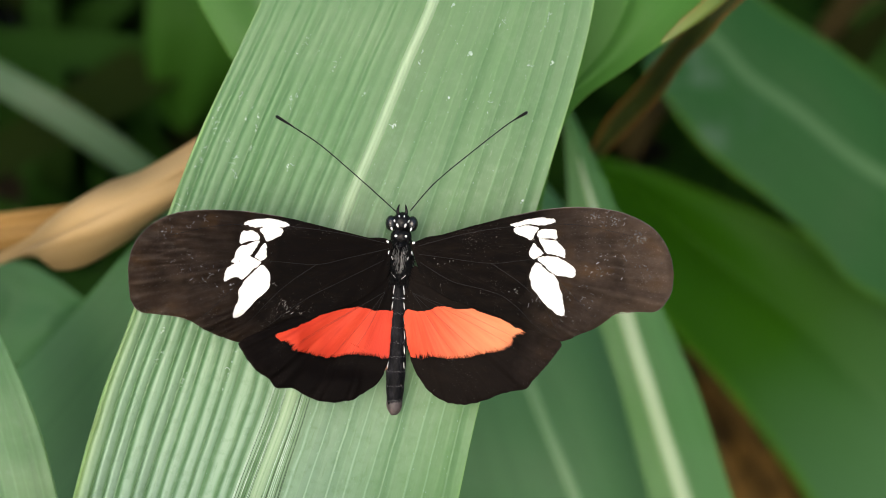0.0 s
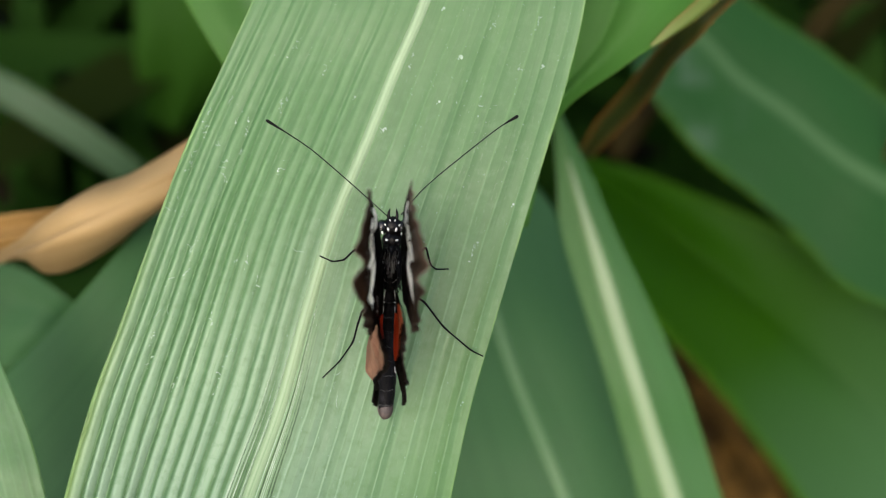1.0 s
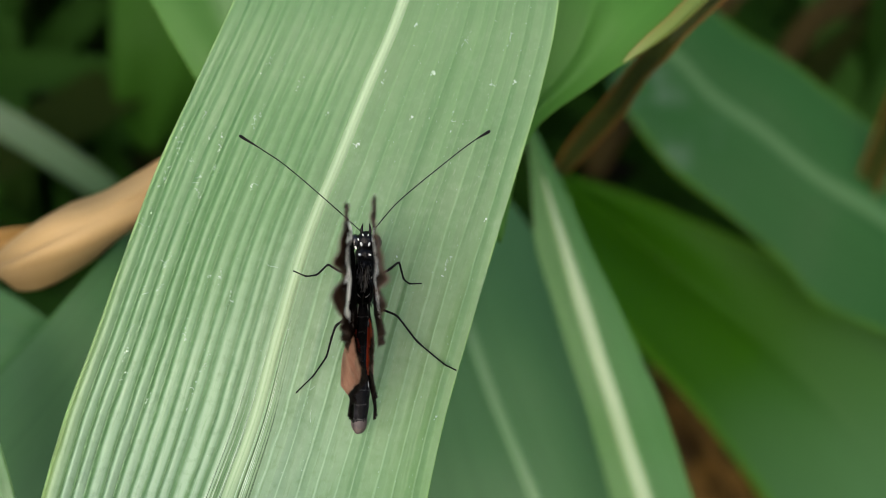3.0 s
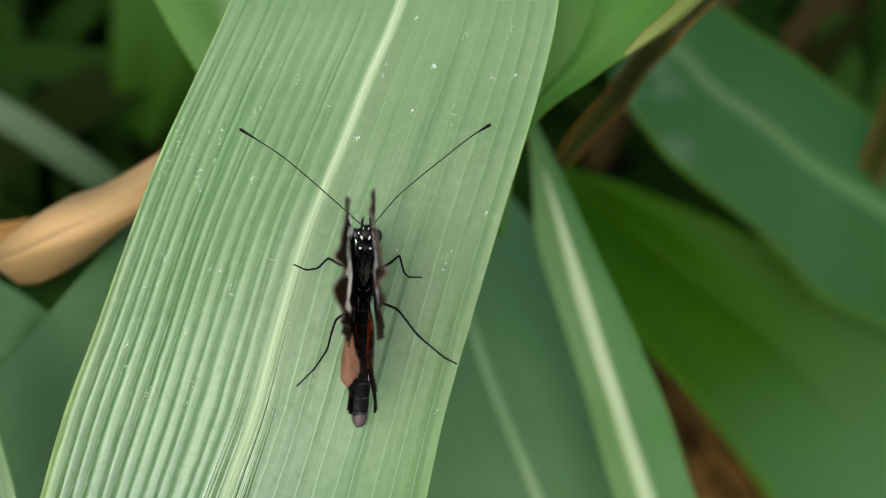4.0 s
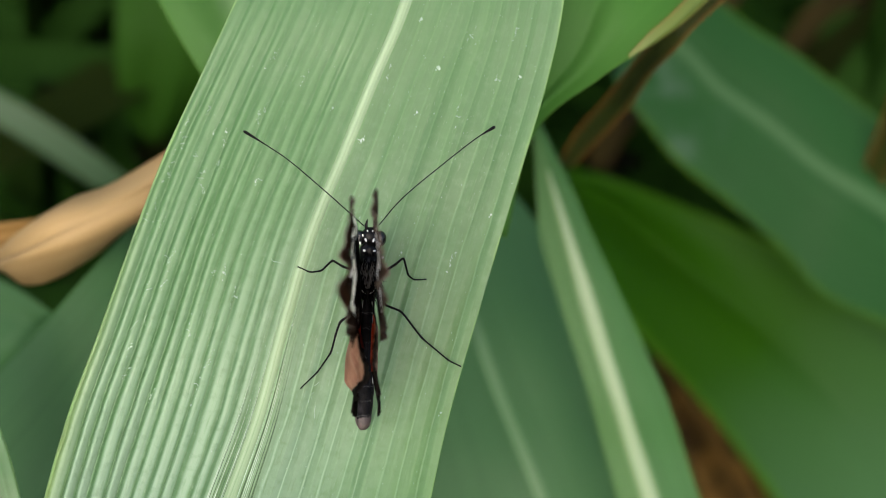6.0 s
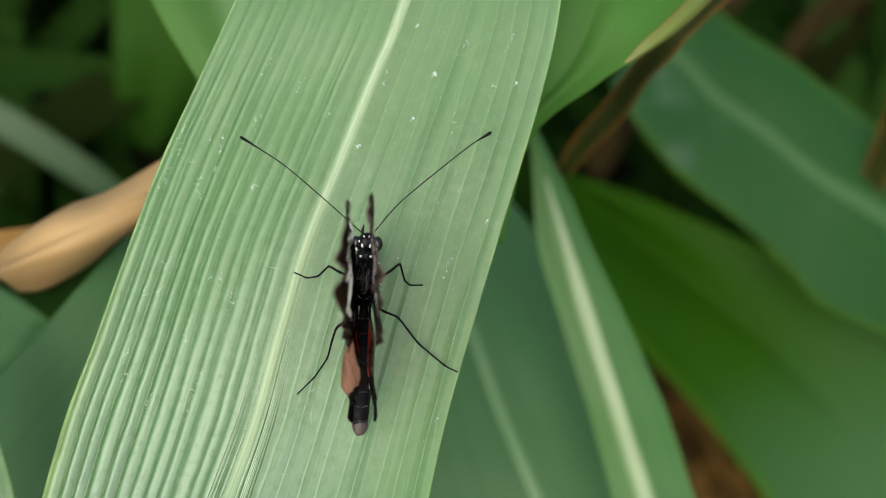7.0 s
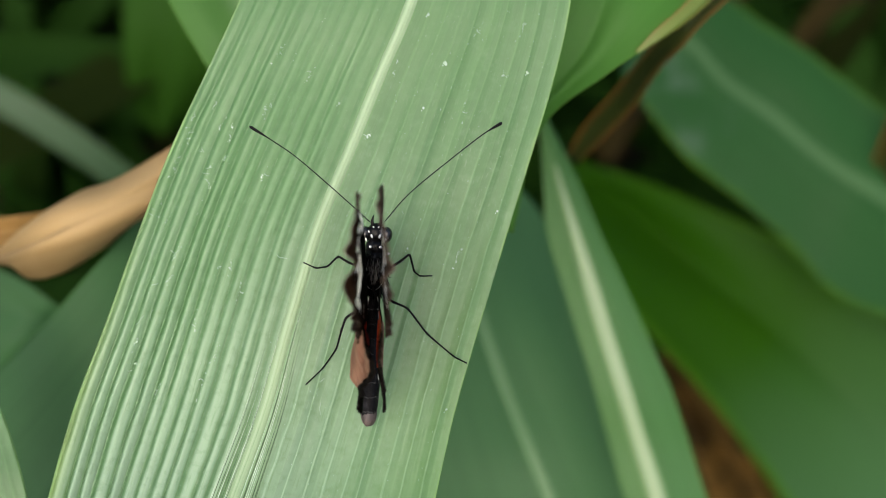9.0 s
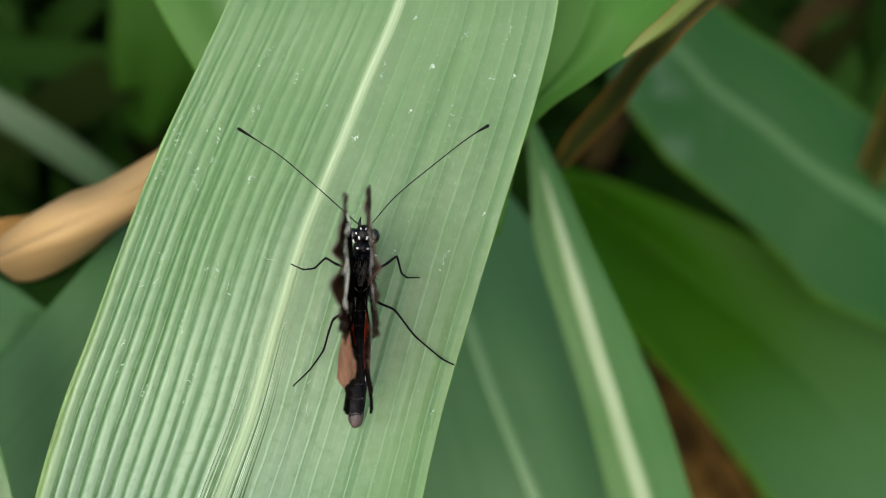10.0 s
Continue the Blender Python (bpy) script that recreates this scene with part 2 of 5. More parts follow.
# a dimmer copy of the greens, with the shade it hangs in coloured in
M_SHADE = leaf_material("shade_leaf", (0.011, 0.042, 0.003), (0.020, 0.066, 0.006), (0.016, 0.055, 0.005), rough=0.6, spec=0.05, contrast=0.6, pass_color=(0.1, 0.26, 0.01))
M_YELLOW = leaf_material("yellowed_edge", (0.07, 0.14, 0.02), (0.15, 0.185, 0.028), (0.20, 0.085, 0.015), margin=0.38, rough=0.55, veins=10)
M_BROWN = leaf_material("brown_edge", (0.018, 0.032, 0.004), (0.036, 0.048, 0.007), (0.17, 0.075, 0.015), margin=0.30, rough=0.6, spec=0.2, veins=10, pass_color=(0.08, 0.14, 0.02))
M_DRY = leaf_material("dry_leaf", (0.26, 0.168, 0.06), (0.48, 0.345, 0.165), (0.40, 0.22, 0.07), rough=0.6, spec=0.3, contrast=0.8, veins=14, pass_color=(0.5, 0.28, 0.08), share=0.15)
# darkest of the brown leaves: shade deep in the clump is in its colour
M_DRYDEEP = leaf_material("deep_shade_dry_leaf", (0.010, 0.008, 0.0015), (0.036, 0.027, 0.005), (0.03, 0.022, 0.005), rough=0.8, spec=0.1, veins=8, contrast=1.4, pass_color=(0.1, 0.05, 0.02), share=0.1)
M_LITTER = leaf_material("rotten_leaf", (0.032, 0.021, 0.004), (0.18, 0.100, 0.022), (0.09, 0.055, 0.014), rough=0.8, spec=0.1, veins=14, contrast=1.4, rot=0.9, pass_color=(0.15, 0.06, 0.02), share=0.1)
# darker copy of dry_leaf, with the shade it lies in put into the colour
M_DRYDARK = leaf_material("dry_leaf_dark", (0.20, 0.115, 0.03), (0.34, 0.20, 0.06), (0.14, 0.08, 0.02), rough=0.65, spec=0.2, veins=14, pass_color=(0.4, 0.2, 0.05), share=0.15)


def soil_material():
    n = Nodes("soil")
    ob = n.coords("Object")
    # near black, since the shade under the plants is put into the soil colour
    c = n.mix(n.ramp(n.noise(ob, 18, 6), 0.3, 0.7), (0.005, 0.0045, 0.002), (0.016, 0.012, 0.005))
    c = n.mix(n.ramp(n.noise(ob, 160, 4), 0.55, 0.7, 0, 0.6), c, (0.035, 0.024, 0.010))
    n.set(color=c, rough=0.9, spec=0.2)
    n.bump(n.noise(ob, 60, 8), 0.9, 0.02)
    return n.m


M_SOIL = soil_material()


def wing_material(name, worn, brown, thin_share=0.3, base=(0.0035, 0.0027, 0.0026)):
    """Scaled membrane: soot black at the root, browner towards the tip, with rubbed scratches."""
    n = Nodes(name)
    ob = n.coords("Object")
    xyz = n.node("ShaderNodeSeparateXYZ", [(0, ob)])
    reach = n.math("ABSOLUTE", xyz.outputs[0])
    reach = n.math("ADD", reach, n.math("MULTIPLY", n.math("SUBTRACT", n.noise(ob, 140, 4), 0.5), 0.012))
    tip = n.ramp(reach, 0.015, 0.033)
    streak = n.noise(n.stretch(ob, (260, 900, 200)), 1.0, 3, 0.6)
    grain = n.noise(ob, 2600, 2)
    blot = n.noise(ob, 170, 6, 0.6)
    c = n.mix(tip, base, n.mix(n.ramp(blot, 0.35, 0.65), tuple(0.28 * v for v in brown), tuple(1.75 * v for v in brown)))
    c = n.mix(n.math("MULTIPLY", n.ramp(streak, 0.45, 0.72, 0.0, 0.6), n.ramp(tip, 0.0, 1.0, 0.15, 1.0)), c, tuple(1.7 * v for v in brown))
    c = n.mix(n.ramp(grain, 0.42, 0.75, 0.0, 0.4), c, n.mix(tip, (0.008, 0.0065, 0.0062), (0.024, 0.020, 0.018)))
    ochre = n.math("MULTIPLY", n.ramp(n.noise(ob, 260, 3), 0.56, 0.68), n.ramp(tip, 0.05, 0.6))
    c = n.mix(n.math("MULTIPLY", ochre, 0.5 * worn), c, (0.075, 0.043, 0.016))
    # rubbed places: short broken curls and dots in loose clusters, and a grey haze along the veins
    rays = n.polar(ob)
    haze = n.math("MULTIPLY", n.ramp(n.noise(n.stretch(rays, (60, 300, 1)), 1.0, 6, 0.75), 0.47, 0.70), n.ramp(tip, 0.1, 0.9))
    c = n.mix(n.math("MULTIPLY", haze, 0.85 * worn), c, (0.095, 0.082, 0.070))
    pale_line = n.math("ABSOLUTE", n.math("SUBTRACT", n.noise(n.stretch(rays, (9, 45, 1)), 1.0, 1), 0.5))
    c = n.mix(n.math("MULTIPLY", n.ramp(pale_line, 0.0, 0.010, 0.12 * worn, 0.0), n.ramp(n.noise(ob, 420, 3), 0.42, 0.6)), c, (0.12, 0.105, 0.095))
    # lost scales: dust-like dots at three sizes, and short flecks that run out from the root
    rub = None
    for size, low, seed in ((1500, 0.67, 0.0), (2600, 0.65, 3.0), (4600, 0.63, 7.0)):
        place = n.node("ShaderNodeMapping", [("Vector", ob), ("Location", (seed, seed * 2, 0))]).outputs[0]
        patchy = n.ramp(n.math("ADD", n.noise(place, 150, 5, 0.65), n.math("MULTIPLY", tip, 0.10 * worn)), 0.60 - 0.10 * worn, 0.76 - 0.10 * worn)
        one = n.math("MULTIPLY", n.ramp(n.noise(place, size, 3, 0.7), low, low + 0.05), patchy)
        rub = one if rub is None else n.math("MAXIMUM", rub, one)
    fleck = n.math("MULTIPLY", n.ramp(n.noise(n.stretch(rays, (120, 1700, 1)), 1.0, 3, 0.6), 0.66, 0.72), n.ramp(n.noise(ob, 170, 4, 0.6), 0.54, 0.66))
    rub = n.math("MULTIPLY", n.math("MAXIMUM", rub, fleck), 0.9 * worn)
    c = n.mix(rub, c, (0.42, 0.40, 0.37))
    c = n.mix(1.0, c, (0.74, 0.68, 0.63), "MULTIPLY")
    n.set(color=c, rough=n.ramp(grain, 0.3, 0.7, 0.6, 0.85), spec=0.03)
    n.bump(n.noise(n.stretch(ob, (300, 1600, 300)), 1.0, 3), 0.4, 0.0002)
    n.thin(n.mix(tip, (0.02, 0.01, 0.006), n.mix(n.ramp(blot, 0.35, 0.65), (0.20, 0.115, 0.058), (0.50, 0.30, 0.155))), thin_share)
    return n.m


def patch_material(name, a, b, tint, rough=0.6, share=0.1, outer=None, passing=None):
    n = Nodes(name)
    ob = n.coords("Object")
    c = n.mix(n.ramp(n.noise(ob, 130, 4), 0.35, 0.68), a, b)
    rays = n.polar(ob)
    c = n.mix(n.ramp(n.noise(n.stretch(rays, (26, 160, 1)), 1.0, 4, 0.6), 0.45, 0.7, 0.0, 0.6), c, tint)
    c = n.mix(n.ramp(n.noise(n.stretch(rays, (90, 300, 1)), 1.0, 3, 0.6), 0.5, 0.72, 0.0, 0.4), c, a)
    if outer:
        # paler away from the body: the band's highlight is painted into the colour
        reach = n.math("ABSOLUTE", n.node("ShaderNodeSeparateXYZ", [(0, ob)]).outputs[0])
        reach = n.math("ADD", reach, n.math("MULTIPLY", n.math("SUBTRACT", n.noise(n.stretch(rays, (14, 90, 1)), 1.0, 4), 0.5), 0.010))
        c = n.mix(n.ramp(reach, 0.003, 0.0125, 0.0, 0.9), c, outer)
    n.set(color=c, rough=rough, spec=0.25)
    n.bump(n.noise(n.stretch(rays, (60, 200, 1)), 1.0, 3), 0.35, 0.0003)
    n.thin((*(passing or tint), 1), share)
    return n.m


M_WING_L = wing_material("wing_black", 0.75, (0.016, 0.0112, 0.0082), base=(0.0024, 0.0019, 0.0018))
M_WING_R = wing_material("wing_worn", 0.85, (0.037, 0.029, 0.023), base=(0.0032, 0.0026, 0.0024))
M_HIND_L = wing_material("hindwing_black", 0.5, (0.012, 0.009, 0.0078), base=(0.003, 0.0025, 0.0024))
M_HIND_R = wing_material("hindwing_worn", 0.7, (0.026, 0.020, 0.017), base=(0.007, 0.0057, 0.0052))
M_WHITE = patch_material("cream_white", (0.92, 0.91, 0.82), (0.94, 0.93, 0.87), (0.95, 0.94, 0.85), share=0.50)
M_RED_L = patch_material("red_band", (0.47, 0.030, 0.009), (0.56, 0.056, 0.018), (0.31, 0.016, 0.005), share=0.38, passing=(0.62, 0.035, 0.008))
M_RED_R = patch_material("red_band_highlit", (0.52, 0.045, 0.013), (0.61, 0.087, 0.030), (0.45, 0.032, 0.010), share=0.38, passing=(0.64, 0.05, 0.010), outer=(0.74, 0.235, 0.10))
M_PINK = patch_material("underside_band", (0.10, 0.045, 0.026), (0.34, 0.18, 0.115), (0.13, 0.052, 0.028), share=0.25)
M_VEIN = patch_material("wing_vein", (0.003, 0.0025, 0.0025), (0.007, 0.006, 0.0055), (0.012, 0.010, 0.009), share=0.02)
M_RIM = patch_material("wing_rim", (0.05, 0.04, 0.033), (0.15, 0.125, 0.105), (0.07, 0.056, 0.046), share=0.02)


def body_material(name, dark, light, rough, hair=700, spec=0.5):
    n = Nodes(name)
    ob = n.coords("Object")
    c = n.mix(n.ramp(n.noise(n.stretch(ob, (1.0, 0.35, 1.0)), hair, 4, 0.6), 0.52, 0.75), dark, light)
    n.set(color=c, rough=rough, spec=spec)
    n.bump(n.noise(ob, hair * 2.5, 3), 0.6, 0.0002)
    return n.m


M_THORAX = body_material("black_fur", (0.002, 0.002, 0.002), (0.007, 0.007, 0.008), 0.25, 700, 0.12)
M_TUFT = body_material("grey_fur", (0.05, 0.05, 0.049), (0.17, 0.17, 0.165), 0.6, 1500, 0.2)
M_ABDOMEN = body_material("slate_scales", (0.0025, 0.0025, 0.003), (0.015, 0.0145, 0.017), 0.5, 1300, 0.05)
M_TAILTIP = body_material("brown_scales", (0.022, 0.015, 0.014), (0.08, 0.055, 0.052), 0.6, 900)
M_EYE = body_material("compound_eye", (0.002, 0.002, 0.002), (0.007, 0.0065, 0.006), 0.15, 1200, 0.5)
M_DASH = body_material("dash_scales", (0.30, 0.30, 0.28), (0.6, 0.6, 0.57), 0.6, 1800, 0.2)
M_RING = body_material("ring_scales", (0.03, 0.03, 0.032), (0.16, 0.16, 0.155), 0.6, 1100, 0.2)
M_SCUFF = body_material("rubbed_scales", (0.10, 0.09, 0.08), (0.42, 0.40, 0.37), 0.6, 2500, 0.1)
M_HAIR = body_material("white_scales", (0.42, 0.42, 0.40), (0.7, 0.7, 0.66), 0.6, 1500)
M_LEG = body_material("black_leg", (0.0015, 0.002, 0.0015), (0.004, 0.005, 0.004), 0.35, 900, 0.06)
M_THREAD = body_material("pale_thread", (0.26, 0.36, 0.24), (0.42, 0.52, 0.40), 0.5, 400, 0.2)
M_FURROW = body_material("furrow_shade_green", (0.03, 0.065, 0.024), (0.06, 0.11, 0.04), 0.6, 400, 0.2)
M_SPECK = body_material("dried_specks", (0.17, 0.27, 0.17), (0.38, 0.47, 0.38), 0.5, 500)

# ---- mesh helpers ----


def finish(name, bm, material, smooth=True):
    me = bpy.data.meshes.new(name)
    bmesh.ops.recalc_face_normals(bm, faces=bm.faces)
    bm.to_mesh(me)
    bm.free()
    if smooth:
        me.polygons.foreach_set("use_smooth", [True] * len(me.polygons))
    me.materials.append(material)
    return me


def part(name, bm, material, parent, label=""):
    ob = new(name, finish(name, bm, material))
    ob.parent = parent
    return tagged(ob, label)


def thing(name, matrix, label, category, group=""):
    ob = new(name)
    ob.empty_display_size = 0.01
    ob.matrix_world = matrix
    return tagged(ob, label, category, group)


def spline(points, steps, closed=False):
    """Catmull-Rom through points, steps samples a stretch."""
    pts = [Vector(p) for p in points]
    n = len(pts)
    out = []
    for i in range(n if closed else n - 1):
        if closed:
            a, b, c, d = (pts[(i + k) % n] for k in (-1, 0, 1, 2))
        else:
            b, c = pts[i], pts[i + 1]
            a = pts[i - 1] if i else b * 2 - c
            d = pts[i + 2] if i + 2 < n else c * 2 - b
        for k in range(steps):
            t = k / steps
            out.append(0.5 * (2 * b + (c - a) * t + (2 * a - 5 * b + 4 * c - d) * t * t + (3 * b - a - 3 * c + d) * t ** 3))
    if not closed:
        out.append(pts[-1])
    return out


def tube(bm, line, radii, sides=8, cap=True):
    """A round limb along line; radii per point."""
    rings = []
    side = Vector((0.31, 0.17, 0.93))
    for i, p in enumerate(line):
        ahead = (line[min(i + 1, len(line) - 1)] - line[max(i - 1, 0)]).normalized()
        u = (side - ahead * side.dot(ahead)).normalized()
        v = ahead.cross(u)
        rings.append([bm.verts.new(p + radii[i] * (u * math.cos(a) + v * math.sin(a))) for a in (2 * math.pi * k / sides for k in range(sides))])
    for r, s in zip(rings, rings[1:]):
        for k in range(sides):
            bm.faces.new((r[k], r[(k + 1) % sides], s[(k + 1) % sides], s[k]))
    if cap:
        bm.faces.new(rings[0][::-1])
        bm.faces.new(rings[-1])


def blob(bm, centre, size, turn=(0, 0, 0), rough=0.0, u=20, v=12):
    m = Matrix.LocRotScale(centre, Euler([radians(a) for a in turn]), size)
    made = bmesh.ops.create_uvsphere(bm, u_segments=u, v_segments=v, radius=1.0)["verts"]
    for w in made:
        p = w.co.copy()
        w.co = m @ (p * (1 + rough * noise.noise(p * 3.1 + Vector(centre) * 900)))


# ---- leaves ----
DOWN = VIEW.to_3x3().inverted() @ Vector((0, 0, -1))


class Blade:
    """A long grass blade through stations of (edge, rib, edge) points in the perch's space, with pleats along it."""

    def __init__(self, stations, steps=12, across=24, pleats=0.0, count=14, wave=0.0, arch=0.0, seed=0.0):
        self.lines = [spline([s[k] for s in stations], steps) for k in range(3)]
        self.across, self.pleats, self.count, self.wave, self.arch, self.seed = across, pleats, count, wave, arch, seed
        self.long = len(self.lines[0])
        self.ups = []
        for i in range(self.long):
            a, b = max(i - 1, 0), min(i + 1, self.long - 1)
            n = (self.lines[2][i] - self.lines[0][i]).cross(self.lines[1][b] - self.lines[1][a])
            n = n.normalized() if n.length > 1e-12 else Vector((0, 0, 1))
            self.ups.append(n if n.z >= 0 or abs(n.z) < 0.05 else -n)
        self.run = [0.0]
        for p, q in zip(self.lines[1], self.lines[1][1:]):
            self.run.append(self.run[-1] + (q - p).length)

    def phase(self, w, side, run):
        """Which pleat lies at a share of the half-width, a whole number in each furrow."""
        return w * (self.count if side < 0 else self.count * 0.8) + 0.35 * noise.noise(Vector((w * 7, side * 5, self.seed))) + 0.10 * noise.noise(Vector((w * 9 + 3, run * 40, side * 4))) + 0.05 * noise.noise(Vector((w * 20, run * 260, side * 4)))

    def point(self, i, u, lift=0.0):
        """The surface at row i, u from -1 to 1."""
        edge, rib = self.lines[2 if u > 0 else 0][i], self.lines[1][i]
        w = abs(u)
        p = rib.lerp(edge, w)
        width = (edge - rib).length
        h = self.arch * width * (w - w * w) * 4
        side = 1.0 if u > 0 else -1.0
        ph = self.phase(w, side, self.run[i])
        saw = ph - math.floor(ph)
        uneven = 0.6 + 0.9 * noise.noise(Vector((math.floor(ph) * 3.7, self.run[i] * 14, side * 9)))
        depth = self.pleats * (0.17 + 1.03 * min(1.0, i / (0.62 * self.long)) ** 1.5) * min(1.0, 0.25 + 1.6 * w) * min(1.0, 45 * (1 - w)) * min(1.0, width / 0.012)
        if u < 0:
            tooth = math.sin(math.pi * saw / 1.16) if saw < 0.58 else math.cos(0.5 * math.pi * (saw - 0.58) / 0.42)
            h += depth * max(0.25, uneven + 0.2) * (max(0.0, tooth) ** 1.2 - 0.6)
        else:
            h += depth * 0.8 * max(0.45, uneven) * (0.34 * math.exp(-((saw - 0.5) / 0.06) ** 2) + 0.30 * math.cos(2 * math.pi * (saw - 0.5)))
        h += self.wave * noise.noise(Vector((u * 1.3 + self.seed, self.run[i] * 16, self.seed)))
        return p + self.ups[i] * (h + lift)

    def mesh(self):
        bm = bmesh.new()
        uv = bm.loops.layers.uv.new("UVMap")
        pl = bm.loops.layers.uv.new("Pleat")
        us = [2 * k / (2 * self.across) - 1 for k in range(2 * self.across + 1)]
        grid = [[bm.verts.new(self.point(i, u)) for u in us] for i in range(self.long)]
        for i in range(self.long - 1):
            for k in range(len(us) - 1):
                f = bm.faces.new((grid[i][k], grid[i][k + 1], grid[i + 1][k + 1], grid[i + 1][k]))
                for loop, (a, b) in zip(f.loops, ((i, k), (i, k + 1), (i + 1, k + 1), (i + 1, k))):
                    loop[uv].uv = (us[b] / 2 + 0.5, self.run[a])
                    side = 1.0 if us[k] + us[k + 1] > 0 else -1.0
                    loop[pl].uv = (self.phase(abs(us[b]), side, self.run[a]), 1.0 if side > 0 else 0.0)
        return bm

    def rib(self, wide, high, fade=0.0, start=0, stop=None):
        """A raised rib that follows the middle; wide in metres at its root."""
        bm = bmesh.new()
        uv = bm.loops.layers.uv.new("UVMap")
        rows = []
        n = 10
        last = (stop or self.long) - 1
        for i in range(start, last + 1):
            t = (i - start) / max(1, last - start)
            half = wide / 2 * (1 - fade * t) * (min(1.0, 0.1 + (i - start) / 32) if start else 1.0)
            e, r = self.lines[2][i], self.point(i, 1e-6)
            side = (e - self.lines[0][i])
            side = side.normalized() if side.length > 1e-9 else Vector((1, 0, 0))
            half = min(half, 0.45 * (e - self.lines[0][i]).length + 1e-5)
            rows.append([bm.verts.new(r + side * half * (2 * k / n - 1) + self.ups[i] * (high * (1 - abs(2 * k / n - 1) ** 2.5) - 0.00012 + 0.25 * self.pleats)) for k in range(n + 1)])
        for i in range(len(rows) - 1):
            for k in range(n):
                f = bm.faces.new((rows[i][k], rows[i][k + 1], rows[i + 1][k + 1], rows[i + 1][k]))
                for loop, (a, b) in zip(f.loops, ((i, k), (i, k + 1), (i + 1, k + 1), (i + 1, k))):
                    loop[uv].uv = (b / n, self.run[start + a])
        return bm


def to_ground(stations, wide=0.010):
    """Carry a blade on from its last station, as a sheath that bends down to the soil."""
    last = [Vector(p) for p in stations[-1]]
    before = [Vector(p) for p in stations[-2]]
    ahead = (last[1] - before[1]).normalized()
    side = (last[2] - last[0])
    half = side.length / 2
    side.normalize()
    drop = (VIEW @ last[1]).z
    out = list(stations)
    p = last[1].copy()
    for k, (go, down, w) in enumerate(((0.03, 0.02, 0.9), (0.03, 0.07, 0.7), (0.02, 0.4 * drop, 0.5), (0.01, drop + 0.02, 0.35))):
        p = p + ahead * go
        q = p + DOWN * down
        h = max(wide / 2, half * w)
        out.append((q - side * h, q, q + side * h))
    return out


EYE = Vector((0, 0, 0.188))


def leaf(stations, label, material=None, rib=None, rib_wide=0.0, rib_high=0.0006, rib_from=0, rooted=True, name="grass_leaf", group="blades of the clump", category="leaf", far=1.0, **shape):
    stations = [[EYE + (Vector(p) - EYE) * far for p in s] for s in stations]
    st = to_ground(stations) if rooted else stations
    blade = Blade(st, **shape)
    root = blade.lines[1][-1].copy()
    ob = thing(name, VIEW @ Matrix.Translation(root), label, category, group)
    bm = blade.mesh()
    bmesh.ops.translate(bm, verts=bm.verts, vec=-root)
    b = part("blade", bm, material or M_MID, ob)
    thick = b.modifiers.new("thickness", "SOLIDIFY")
    thick.thickness, thick.offset = 0.00025, -1.0
    if rib_wide:
        rm = blade.rib(rib_wide, rib_high, start=rib_from)
        bmesh.ops.translate(rm, verts=rm.verts, vec=-root)
        part("midrib", rm, rib or M_RIBSOFT, ob, "pale raised midrib")
    return ob, blade, root


# the ground, one sheet to the horizon
def ground():
    bm = bmesh.new()
    rings = [0.0, 0.15, 0.3, 0.5, 0.8, 1.3, 2.2, 4, 8, 20, 60, 200, 800]
    prev = None
    for r in rings:
        row = [bm.verts.new((r * math.cos(a), r * math.sin(a), 0.02 * noise.noise(Vector((r * math.cos(a) * 5, r * math.sin(a) * 5, 0))) if r < 5 else 0.0)) for a in (2 * math.pi * k / 48 for k in range(48))] if r else [bm.verts.new((0, 0, 0))]
        if prev:
            for k in range(48):
                bm.faces.new((prev[k], row[k], row[(k + 1) % 48], prev[(k + 1) % 48]) if len(prev) > 1 else (prev[0], row[k], row[(k + 1) % 48]))
        prev = row
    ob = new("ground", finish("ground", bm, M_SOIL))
    return tagged(ob, "soil under the plants, coloured dark for their shade", "ground", kind="structure")


ground()

# the blade that carries the butterfly
perch, PERCH, PERCH_ROOT = leaf([
    ((-0.0133, 0.0623, -0.007), (0.0053, 0.0614, -0.004), (0.023, 0.061, -0.003)),
    ((-0.0199, 0.0482, -0.0055), (0.0025, 0.0469, -0.0035), (0.0226, 0.0467, -0.0025)),
    ((-0.0255, 0.0351, -0.004), (-0.0013, 0.0349, -0.003), (0.0212, 0.0347, -0.002)),
    ((-0.0299, 0.0257, -0.004), (-0.0053, 0.0256, -0.003), (0.0191, 0.0254, -0.002)),
    ((-0.0345, 0.0156, -0.0035), (-0.0095, 0.0151, -0.0025), (0.016, 0.015, -0.0015)),
    ((-0.0388, 0.0039, -0.0025), (-0.014, 0.0039, -0.002), (0.0125, 0.0038, -0.001)),
    ((-0.0432, -0.0093, -0.001), (-0.0179, -0.0093, -0.001), (0.0085, -0.0093, 0)),
    ((-0.0472, -0.0209, 0.0005), (-0.0211, -0.0213, 0.0005), (0.005, -0.0212, 0.0015)),
    ((-0.05, -0.0336, 0.004), (-0.0253, -0.0336, 0.004), (0.0021, -0.0334, 0.005)),
    ((-0.0509, -0.0454, 0.011), (-0.0285, -0.0454, 0.011), (-0.0007, -0.0452, 0.012)),
    ((-0.05, -0.0553, 0.019), (-0.0304, -0.0553, 0.019), (-0.0038, -0.0549, 0.02)),
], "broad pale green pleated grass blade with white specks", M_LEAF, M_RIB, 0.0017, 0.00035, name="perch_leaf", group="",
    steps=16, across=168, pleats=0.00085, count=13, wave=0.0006)

